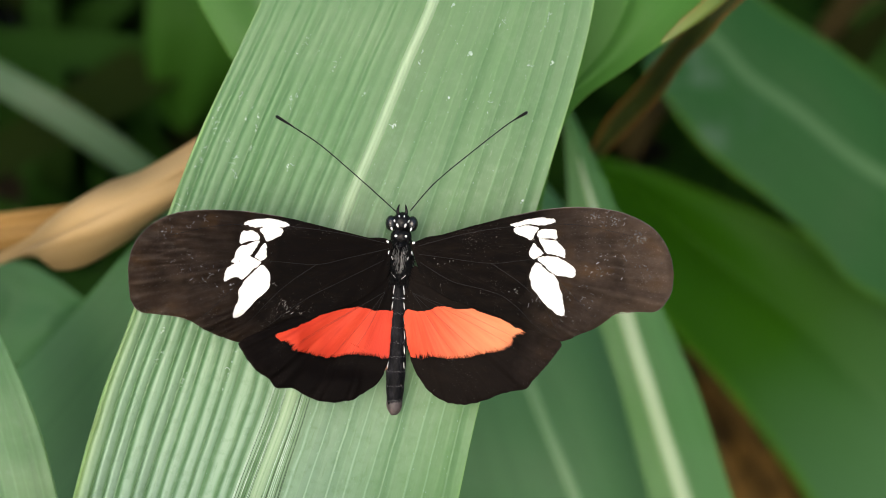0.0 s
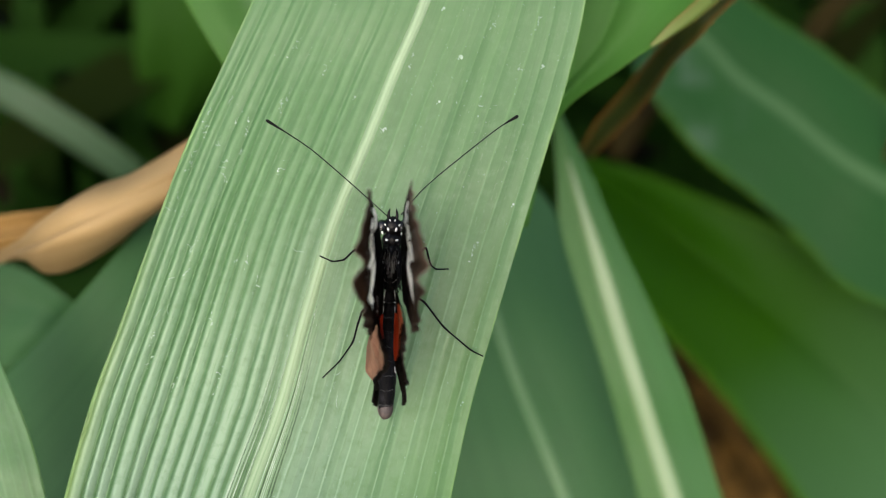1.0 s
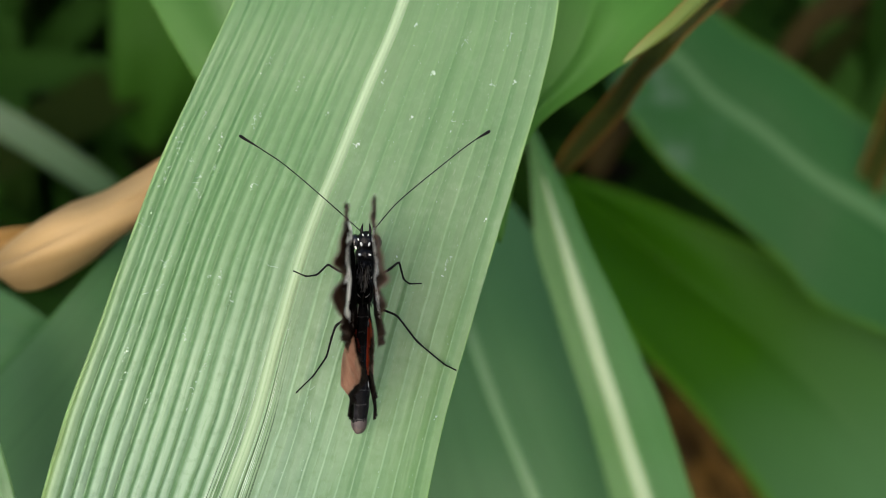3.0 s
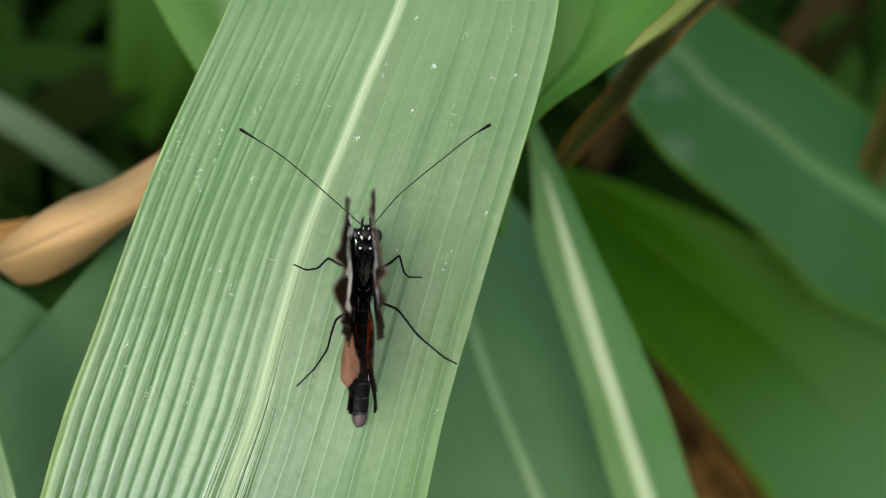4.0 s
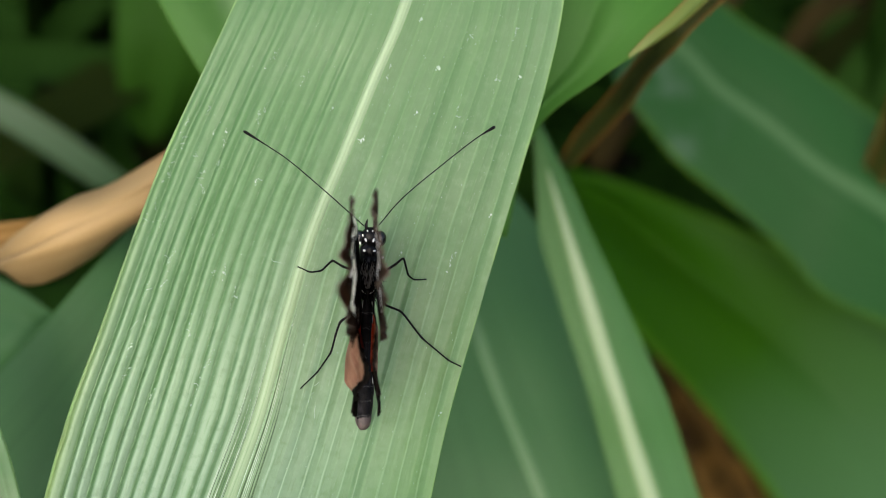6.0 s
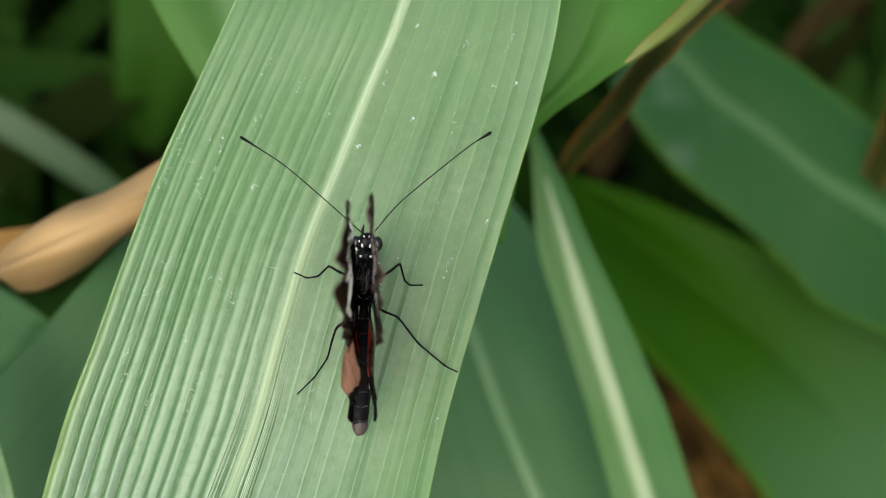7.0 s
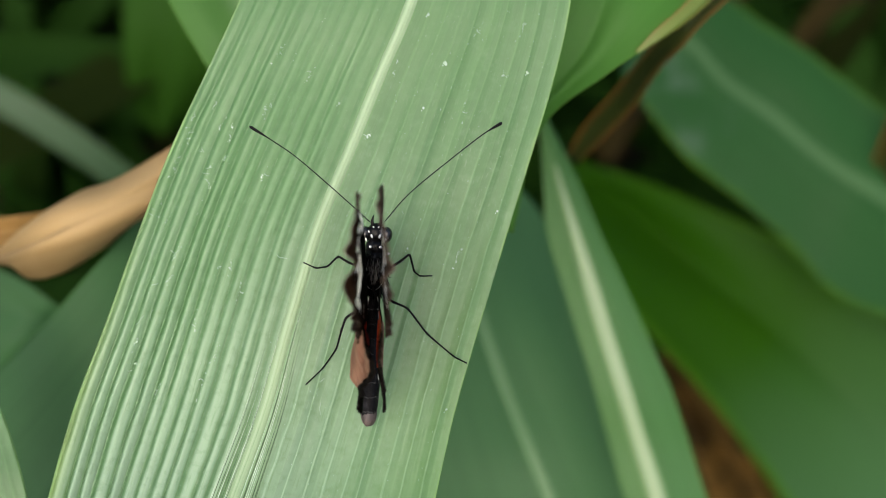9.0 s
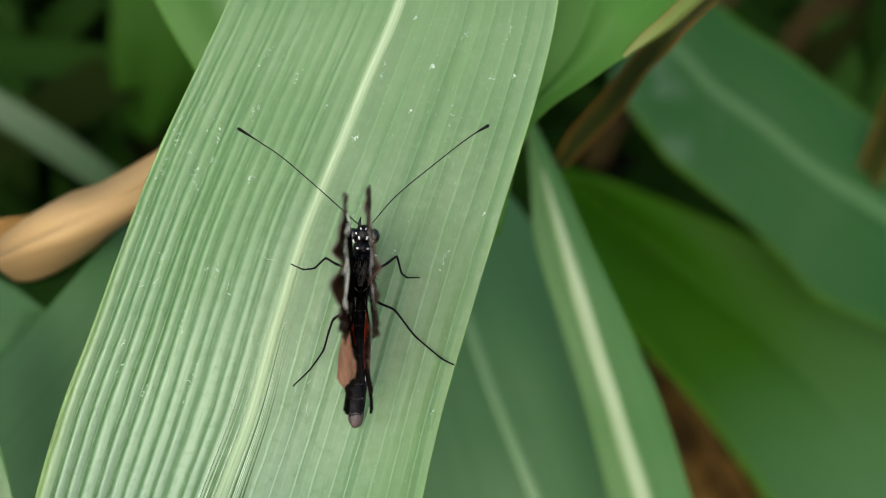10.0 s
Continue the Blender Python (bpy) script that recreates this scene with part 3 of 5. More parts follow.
leaf([((-0.0633, 0.088, -0.0875), (-0.0438, 0.088, -0.0875), (-0.0256, 0.088, -0.0875)), ((-0.0533, 0.0615, -0.0673), (-0.0374, 0.0615, -0.0673), (-0.0216, 0.0615, -0.0673)), ((-0.0447, 0.0454, -0.0605), (-0.0323, 0.0454, -0.0605), (-0.02, 0.0454, -0.0605)), ((-0.0363, 0.03, -0.0605), (-0.0262, 0.03, -0.0605), (-0.0148, 0.03, -0.0605)), ((-0.0308, 0.0121, -0.074), (-0.02, 0.0121, -0.074), (-0.0102, 0.0121, -0.074)), ((-0.0232, -0.0143, -0.101), (-0.0172, -0.0143, -0.101), (-0.0101, -0.0143, -0.101))],
     "pale green grass blade behind the perch", M_PALE, wave=0.003)
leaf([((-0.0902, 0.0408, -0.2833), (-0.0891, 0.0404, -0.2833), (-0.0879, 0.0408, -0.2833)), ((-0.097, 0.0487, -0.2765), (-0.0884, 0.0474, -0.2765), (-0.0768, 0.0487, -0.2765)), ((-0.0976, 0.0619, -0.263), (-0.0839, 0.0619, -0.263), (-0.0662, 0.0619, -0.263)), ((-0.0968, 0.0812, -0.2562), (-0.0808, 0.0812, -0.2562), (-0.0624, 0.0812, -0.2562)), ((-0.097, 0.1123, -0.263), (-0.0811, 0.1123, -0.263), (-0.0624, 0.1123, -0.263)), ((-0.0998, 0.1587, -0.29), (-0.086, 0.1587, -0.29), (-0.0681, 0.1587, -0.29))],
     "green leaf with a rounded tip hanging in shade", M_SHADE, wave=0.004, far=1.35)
leaf([((-0.0831, 0.0192, -0.2495), (-0.0859, 0.0161, -0.2495), (-0.0888, 0.0133, -0.2495)), ((-0.0966, 0.0321, -0.2360), (-0.1000, 0.0283, -0.2360), (-0.1034, 0.0258, -0.2360)), ((-0.1173, 0.0467, -0.2292), (-0.1200, 0.0425, -0.2292), (-0.1227, 0.0391, -0.2292)), ((-0.1362, 0.0573, -0.2292), (-0.1382, 0.0529, -0.2292), (-0.1402, 0.0492, -0.2292)), ((-0.1649, 0.0725, -0.2360), (-0.1676, 0.0670, -0.2360), (-0.1704, 0.0629, -0.2360)), ((-0.2090, 0.0920, -0.2630), (-0.2120, 0.0862, -0.2630), (-0.2149, 0.0804, -0.2630))],
     "narrow grey-green grass blade crossing the shade", M_GREY, wave=0.001, far=1.3)
leaf([((-0.1105, 0.0001, -0.128), (-0.1079, -0.0077, -0.128), (-0.1079, -0.0261, -0.128)), ((-0.0948, -0.0038, -0.128), (-0.0987, -0.0136, -0.128), (-0.104, -0.0274, -0.128)), ((-0.083, -0.0117, -0.128), (-0.0883, -0.0156, -0.128), (-0.0948, -0.0261, -0.128)), ((-0.0791, -0.0183, -0.1415), (-0.0804, -0.0197, -0.1415), (-0.0825, -0.0217, -0.1415))][::-1] + [((-0.1371, 0.0056, -0.1415), (-0.1371, -0.0081, -0.1415), (-0.1371, -0.0272, -0.1415))],
     "dark blue-green grass blade behind the clump", M_JADE, wave=0.002)
leaf([((-0.048, 0.0117, -0.0673), (-0.0406, 0.0043, -0.0673), (-0.0332, -0.0031, -0.0673)), ((-0.0565, 0.0009, -0.0605), (-0.0468, -0.0081, -0.0605), (-0.0375, -0.0164, -0.0605)), ((-0.0656, -0.0101, -0.0578), (-0.0554, -0.0223, -0.0578), (-0.0452, -0.0325, -0.0578)), ((-0.0766, -0.0205, -0.0605), (-0.0663, -0.037, -0.0605), (-0.054, -0.0504, -0.0605)), ((-0.0903, -0.0316, -0.0673), (-0.0787, -0.0517, -0.0673), (-0.0671, -0.0676, -0.0673)), ((-0.1124, -0.0478, -0.0875), (-0.0986, -0.0707, -0.0875), (-0.0861, -0.0889, -0.0875))],
     "grey-green grass blade under the perch", M_JADE, wave=0.002)
leaf([((-0.0894, 0.0102, -0.0335), (-0.0793, 0.0093, -0.0335), (-0.0784, 0.0097, -0.0335)), ((-0.0851, -0.0069, -0.0227), (-0.0763, -0.0069, -0.0227), (-0.0715, -0.006, -0.0227)), ((-0.0832, -0.017, -0.018), (-0.0729, -0.017, -0.018), (-0.0651, -0.017, -0.018)), ((-0.0823, -0.027, -0.016), (-0.0705, -0.027, -0.016), (-0.0605, -0.027, -0.016)), ((-0.0811, -0.0371, -0.015), (-0.0676, -0.0371, -0.015), (-0.0575, -0.0371, -0.015)), ((-0.0822, -0.0516, -0.02), (-0.0676, -0.0516, -0.02), (-0.0559, -0.0516, -0.02)), ((-0.0857, -0.0697, -0.0335), (-0.0701, -0.0697, -0.0335), (-0.0582, -0.0697, -0.0335))],
     "pale green grass blade close to the perch", M_LEAF, M_RIBSOFT, 0.003, pleats=0.0003, count=7, wave=0.001)
withering, WITHER, WITHER_ROOT = leaf([((0.0072, 0.0105, -0.0403), (0.011, 0.0067, -0.0403), (0.0157, 0.0039, -0.0403)), ((0.0134, 0.0267, -0.0335), (0.0185, 0.023, -0.0335), (0.0198, 0.0207, -0.0335)), ((0.0159, 0.0397, -0.0295), (0.0267, 0.0334, -0.0295), (0.0303, 0.0294, -0.0295)), ((0.0195, 0.0542, -0.0295), (0.0321, 0.0461, -0.0295), (0.0415, 0.0372, -0.0295)), ((0.0289, 0.071, -0.0403), (0.0431, 0.0606, -0.0403), (0.0545, 0.0493, -0.0403)), ((0.0428, 0.0887, -0.0605), (0.0593, 0.0784, -0.0605), (0.0727, 0.066, -0.0605)), ((0.112, 0.158, -0.09), (0.12, 0.15, -0.09), (0.128, 0.142, -0.09)), ((0.232, 0.268, -0.12), (0.24, 0.26, -0.12), (0.248, 0.252, -0.12))],
     "mid-green grass blade with a yellowing edge", M_FRESH, wave=0.0015, arch=0.05)


def withered_margin():
    """The yellow strip along the far part of one edge."""
    strip = Blade([(WITHER.lines[2][i].lerp(WITHER.lines[1][i], 0.14 * min(1.0, (i - 27) / 5)) + Vector((0, 0, 0.0004)), WITHER.lines[2][i] + Vector((0, 0, 0.0005)), WITHER.lines[2][i] + (WITHER.lines[2][i] - WITHER.lines[1][i]) * 0.05 * min(1.0, (i - 27) / 12) - Vector((0, 0, 0.0004))) for i in range(29, WITHER.long - 84, 4)], steps=3, across=5)
    bm = strip.mesh()
    bmesh.ops.translate(bm, verts=bm.verts, vec=-WITHER_ROOT)
    part("withered_margin", bm, M_YELLOW, withering, "yellowed brittle margin")


withered_margin()
leaf([((0.0337, 0.0226, -0.125), (0.0350, 0.0217, -0.125), (0.0365, 0.0209, -0.125)), ((0.0364, 0.0288, -0.115), (0.0383, 0.0269, -0.115), (0.0402, 0.0253, -0.115)), ((0.0406, 0.0346, -0.095), (0.0426, 0.0326, -0.095), (0.0445, 0.0309, -0.095)), ((0.0421, 0.0380, -0.07), (0.0438, 0.0363, -0.07), (0.0451, 0.0349, -0.07)), ((0.0441, 0.0407, -0.055), (0.0456, 0.0389, -0.055), (0.0471, 0.0376, -0.055)), ((0.0501, 0.0459, -0.052), (0.0513, 0.0447, -0.052), (0.0525, 0.0435, -0.052)), ((0.0731, 0.0664, -0.065), (0.0743, 0.0648, -0.065), (0.0757, 0.0634, -0.065)), ((0.1019, 0.0910, -0.085), (0.1033, 0.0893, -0.085), (0.1048, 0.0878, -0.085))],
     "dark green blade with a brown withered margin", M_BROWN, wave=0.001)
leaf([((0.0227, 0.0272, -0.074), (0.0233, 0.0272, -0.074), (0.0244, 0.0272, -0.074)), ((0.0233, 0.0223, -0.074), (0.0248, 0.0223, -0.074), (0.0269, 0.0223, -0.074)), ((0.0238, 0.0147, -0.074), (0.0269, 0.0147, -0.074), (0.0305, 0.0147, -0.074)), ((0.0245, 0.0043, -0.074), (0.0301, 0.0043, -0.074), (0.0349, 0.0043, -0.074)), ((0.0275, -0.0060, -0.074), (0.0333, -0.0061, -0.074), (0.0398, -0.0061, -0.074)), ((0.0309, -0.0169, -0.074), (0.0366, -0.0170, -0.074), (0.0447, -0.0170, -0.074)), ((0.0338, -0.0262, -0.074), (0.0395, -0.0262, -0.074), (0.0487, -0.0263, -0.074)), ((0.0372, -0.0375, -0.077), (0.0433, -0.0376, -0.077), (0.0529, -0.0376, -0.077)), ((0.0400, -0.0474, -0.077), (0.0464, -0.0475, -0.077), (0.0561, -0.0476, -0.077)), ((0.0432, -0.0596, -0.077), (0.0502, -0.0596, -0.077), (0.0600, -0.0597, -0.077)), ((0.0469, -0.0728, -0.077), (0.0542, -0.0729, -0.077), (0.0644, -0.0730, -0.077))],
     "green grass blade with a bold white midrib", M_HALF, M_RIBWIDE, 0.0050, 0.0005, rib_from=20, wave=0.001, pleats=0.0002, count=5, far=1.16)
leaf([((0.002, 0.0239, -0.1145), (0.0083, 0.0227, -0.1145), (0.0145, 0.0239, -0.1145)), ((-0.0029, 0.005, -0.1078), (0.0069, 0.005, -0.1078), (0.0277, 0.0075, -0.1078)), ((-0.0052, -0.0141, -0.0983), (0.0132, -0.0141, -0.0983), (0.0327, -0.0117, -0.0983)), ((-0.004, -0.0303, -0.0943), (0.0188, -0.0303, -0.0943), (0.0405, -0.0291, -0.0943)), ((-0.0005, -0.0511, -0.0915), (0.0271, -0.0511, -0.0915), (0.0505, -0.0497, -0.0915)), ((0.0043, -0.0723, -0.0983), (0.0351, -0.0723, -0.0983), (0.06, -0.0711, -0.0983)), ((0.0091, -0.0933, -0.101), (0.0414, -0.0933, -0.101), (0.0678, -0.0909, -0.101))],
     "broad grey-green grass blade lying lower", M_JADE, M_RIBSOFT, 0.0030, wave=0.003, far=1.2)
leaf([((0.0439, 0.0265, -0.23), (0.0452, 0.0277, -0.23), (0.0466, 0.0288, -0.23)), ((0.0476, 0.0099, -0.225), (0.0610, 0.0182, -0.24), (0.0695, 0.0222, -0.232)), ((0.0562, -0.0056, -0.225), (0.0779, 0.0048, -0.245), (0.0903, 0.0143, -0.235)), ((0.0673, -0.0211, -0.225), (0.0968, -0.0115, -0.245), (0.1123, 0.0046, -0.235)), ((0.0840, -0.0394, -0.23), (0.1166, -0.0278, -0.245), (0.1353, -0.0096, -0.235)), ((0.1034, -0.0625, -0.24), (0.1383, -0.0478, -0.245), (0.1601, -0.0257, -0.235)), ((0.1213, -0.0865, -0.25), (0.1581, -0.0686, -0.25), (0.1835, -0.0440, -0.24)), ((0.1426, -0.1166, -0.26), (0.1842, -0.0946, -0.26), (0.2146, -0.0705, -0.26))],
     "broad vivid green leaf lit through from above", M_VIVID, wave=0.004, far=1.2)
leaf([((0.0578, 0.0519, -0.205), (0.0620, 0.0625, -0.205), (0.0703, 0.0781, -0.205)), ((0.0635, 0.0423, -0.2), (0.0756, 0.0617, -0.2), (0.0848, 0.0755, -0.2)), ((0.0755, 0.0275, -0.2), (0.0876, 0.0497, -0.2), (0.0969, 0.0671, -0.2)), ((0.0918, 0.0148, -0.2), (0.1017, 0.0394, -0.2), (0.1099, 0.0589, -0.2)), ((0.1070, 0.0011, -0.2), (0.1164, 0.0264, -0.2), (0.1221, 0.0495, -0.2)), ((0.1181, -0.0110, -0.2), (0.1308, 0.0171, -0.2), (0.1357, 0.0393, -0.2)), ((0.1389, -0.0205, -0.205), (0.1506, 0.0049, -0.205), (0.1557, 0.0287, -0.205)), ((0.1754, -0.0389, -0.225), (0.1825, -0.0114, -0.225), (0.1897, 0.0128, -0.225))],
     "dark blue-green leaf with a faint pale midrib", M_BLUE, M_RIBDARK, 0.0062, 0.0004, wave=0.003, far=1.2)

# dried blades
leaf([((-0.0375, 0.0258, -0.0605), (-0.0354, 0.0207, -0.0605), (-0.0344, 0.0145, -0.0605)), ((-0.044, 0.0203, -0.0565), (-0.0444, 0.0139, -0.0505), (-0.048, 0.0077, -0.0565)), ((-0.0533, 0.0141, -0.0537), (-0.0522, 0.0093, -0.0457), (-0.056, 0.0011, -0.0537)), ((-0.06, 0.0115, -0.0537), (-0.0597, 0.0054, -0.0447), (-0.0635, -0.0029, -0.0537)), ((-0.0669, 0.007, -0.0551), (-0.0677, 0.0021, -0.0491), (-0.0694, -0.0037, -0.0551)), ((-0.0787, 0.0003, -0.0605), (-0.0782, -0.0007, -0.0605), (-0.0771, -0.0018, -0.0605)), ((-0.1055, -0.009, -0.0875), (-0.1044, -0.0102, -0.0875), (-0.1032, -0.0113, -0.0875))],
     "curled tan dry leaf behind the perch", M_DRY, wave=0.0012, across=24, name="dry_leaf", group="", arch=0.28)
leaf([((-0.0671, 0.0118, -0.0943), (-0.0666, 0.0095, -0.0943), (-0.066, 0.006, -0.0943)), ((-0.0758, 0.009, -0.0875), (-0.077, 0.0058, -0.0875), (-0.0781, 0.0013, -0.0875)), ((-0.0895, 0.0072, -0.0875), (-0.0907, 0.0035, -0.0875), (-0.0912, -0.0006, -0.0875)), ((-0.1104, 0.0048, -0.0943), (-0.111, 0.0013, -0.0943), (-0.1116, -0.0034, -0.0943))],
     "brown dry leaf, coloured darker for shade", M_DRYDARK, wave=0.002, name="dry_leaf", group="", arch=0.2)


leaf([((0.0861, -0.0380, -0.31), (0.0893, -0.0360, -0.31), (0.0924, -0.0350, -0.31)), ((0.0913, -0.0546, -0.31), (0.0996, -0.0526, -0.31), (0.1079, -0.0506, -0.31)), ((0.0964, -0.0712, -0.31), (0.1088, -0.0692, -0.31), (0.1213, -0.0672, -0.31)), ((0.1025, -0.0908, -0.315), (0.1182, -0.0898, -0.315), (0.1351, -0.0889, -0.315)), ((0.1108, -0.1172, -0.33), (0.1303, -0.1174, -0.33), (0.1498, -0.1175, -0.33))],
     "brown dry leaf lying low between the blades", M_LITTER, wave=0.010, far=1.15, name="dry_leaf", group="", arch=0.2)
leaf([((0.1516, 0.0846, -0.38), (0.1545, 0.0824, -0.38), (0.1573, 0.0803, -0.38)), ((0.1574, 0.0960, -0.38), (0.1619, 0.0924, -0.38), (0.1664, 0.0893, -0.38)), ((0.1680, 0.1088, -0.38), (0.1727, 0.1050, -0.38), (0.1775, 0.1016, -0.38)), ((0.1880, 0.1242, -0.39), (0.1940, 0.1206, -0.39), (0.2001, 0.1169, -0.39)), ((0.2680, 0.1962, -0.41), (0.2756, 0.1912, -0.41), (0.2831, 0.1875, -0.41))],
     "brown dry leaf far back in the clump", M_DRYDEEP, wave=0.004, name="dry_leaf", group="", arch=0.2)


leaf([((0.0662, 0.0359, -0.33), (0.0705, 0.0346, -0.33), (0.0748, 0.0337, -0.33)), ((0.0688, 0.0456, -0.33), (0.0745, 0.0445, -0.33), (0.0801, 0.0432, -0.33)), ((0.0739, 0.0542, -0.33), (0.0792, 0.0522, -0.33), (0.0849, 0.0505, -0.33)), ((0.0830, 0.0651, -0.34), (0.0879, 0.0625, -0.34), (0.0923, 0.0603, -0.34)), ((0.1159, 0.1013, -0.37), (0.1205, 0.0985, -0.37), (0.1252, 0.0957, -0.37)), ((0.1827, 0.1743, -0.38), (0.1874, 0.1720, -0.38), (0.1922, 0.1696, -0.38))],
     "brown withered leaf deep between the blades, darkened for shade", M_DRYDEEP, wave=0.004, name="dry_leaf", group="", arch=0.2)


# blades that fill the depth of the clump, their shade put into the colour
def undergrowth():
    rnd = random.Random(5)
    bm = bmesh.new()
    uv = bm.loops.layers.uv.new("UVMap")
    for k in range(1300):
        depth = rnd.uniform(0.42, 0.58)
        reach = 0.15 + depth
        c = Vector((rnd.uniform(-1, 1) * reach * 0.9, rnd.uniform(-0.75, 0.75) * reach, -depth))
        if (VIEW @ c).z < 0.02:
            continue
        turn = rnd.uniform(0, math.pi)
        ahead = Vector((math.cos(turn), math.sin(turn), rnd.uniform(-0.5, 0.5))).normalized()
        side = ahead.cross(Vector((rnd.uniform(-0.5, 0.5), rnd.uniform(-0.2, 0.7), 1))).normalized()
        up = side.cross(ahead)
        long, wide, bend = rnd.uniform(0.10, 0.26), rnd.uniform(0.012, 0.03), rnd.uniform(-0.06, 0.02)
        rows = []
        for i in range(11):
            t = i / 10
            w = wide * (math.sin(math.pi * min(1, 0.12 + 0.88 * t)) ** 0.7) / 2 + 0.0004
            p = c + ahead * long * (t - 0.5) + up * bend * (2 * t - 1) ** 2
            rows.append([bm.verts.new(p + side * w * s - up * 0.2 * w * (1 - abs(s))) for s in (-1, -0.5, 0, 0.5, 1)])
        if k % 3 == 0:
            foot = (VIEW @ c).copy()
            foot.z = -0.01
            foot = VIEW.inverted() @ foot
            tube(bm, [c - up * 0.002, c.lerp(foot, 0.5) + side * 0.01, foot], [0.0022, 0.003, 0.004], 6)
        for i in range(10):
            for j in range(4):
                f = bm.faces.new((rows[i][j], rows[i][j + 1], rows[i + 1][j + 1], rows[i + 1][j]))
                for loop, (a, b) in zip(f.loops, ((i, j), (i, j + 1), (i + 1, j + 1), (i + 1, j))):
                    loop[uv].uv = (b / 4, a * long / 10)
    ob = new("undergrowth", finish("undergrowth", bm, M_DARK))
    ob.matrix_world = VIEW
    return tagged(ob, "dense grass blades, coloured dark for deep shade", "foliage", kind="stuff")


undergrowth()


# fine dark lines as furrow shade, and pale threads, fan rootwards beside the rib
def furrows():
    rnd = random.Random(2)
    for k in range(26):
        side = -1 if k % 2 else 1
        u0 = side * rnd.uniform(0.035, 0.16)
        first, last = rnd.randint(88, 116), 170
        pale = k % 3 == 2
        bm = bmesh.new()
        line = [PERCH.point(i, u0 * (0.62 + 0.38 * (i - first) / (last - first)), 0.00002) - PERCH_ROOT for i in range(first, last)]
        tube(bm, line, [(0.00006 if pale else 0.00004) * min(1.0, (j + 1) / 26) for j in range(len(line))], 4)
        part("pale_thread" if pale else "furrow_shade_line", bm, M_THREAD if pale else M_FURROW, perch)


furrows()


# ---- specks on the perch ----
MM = 0.001


def V(x, y, z):
    return Vector((x, y, z)) * MM


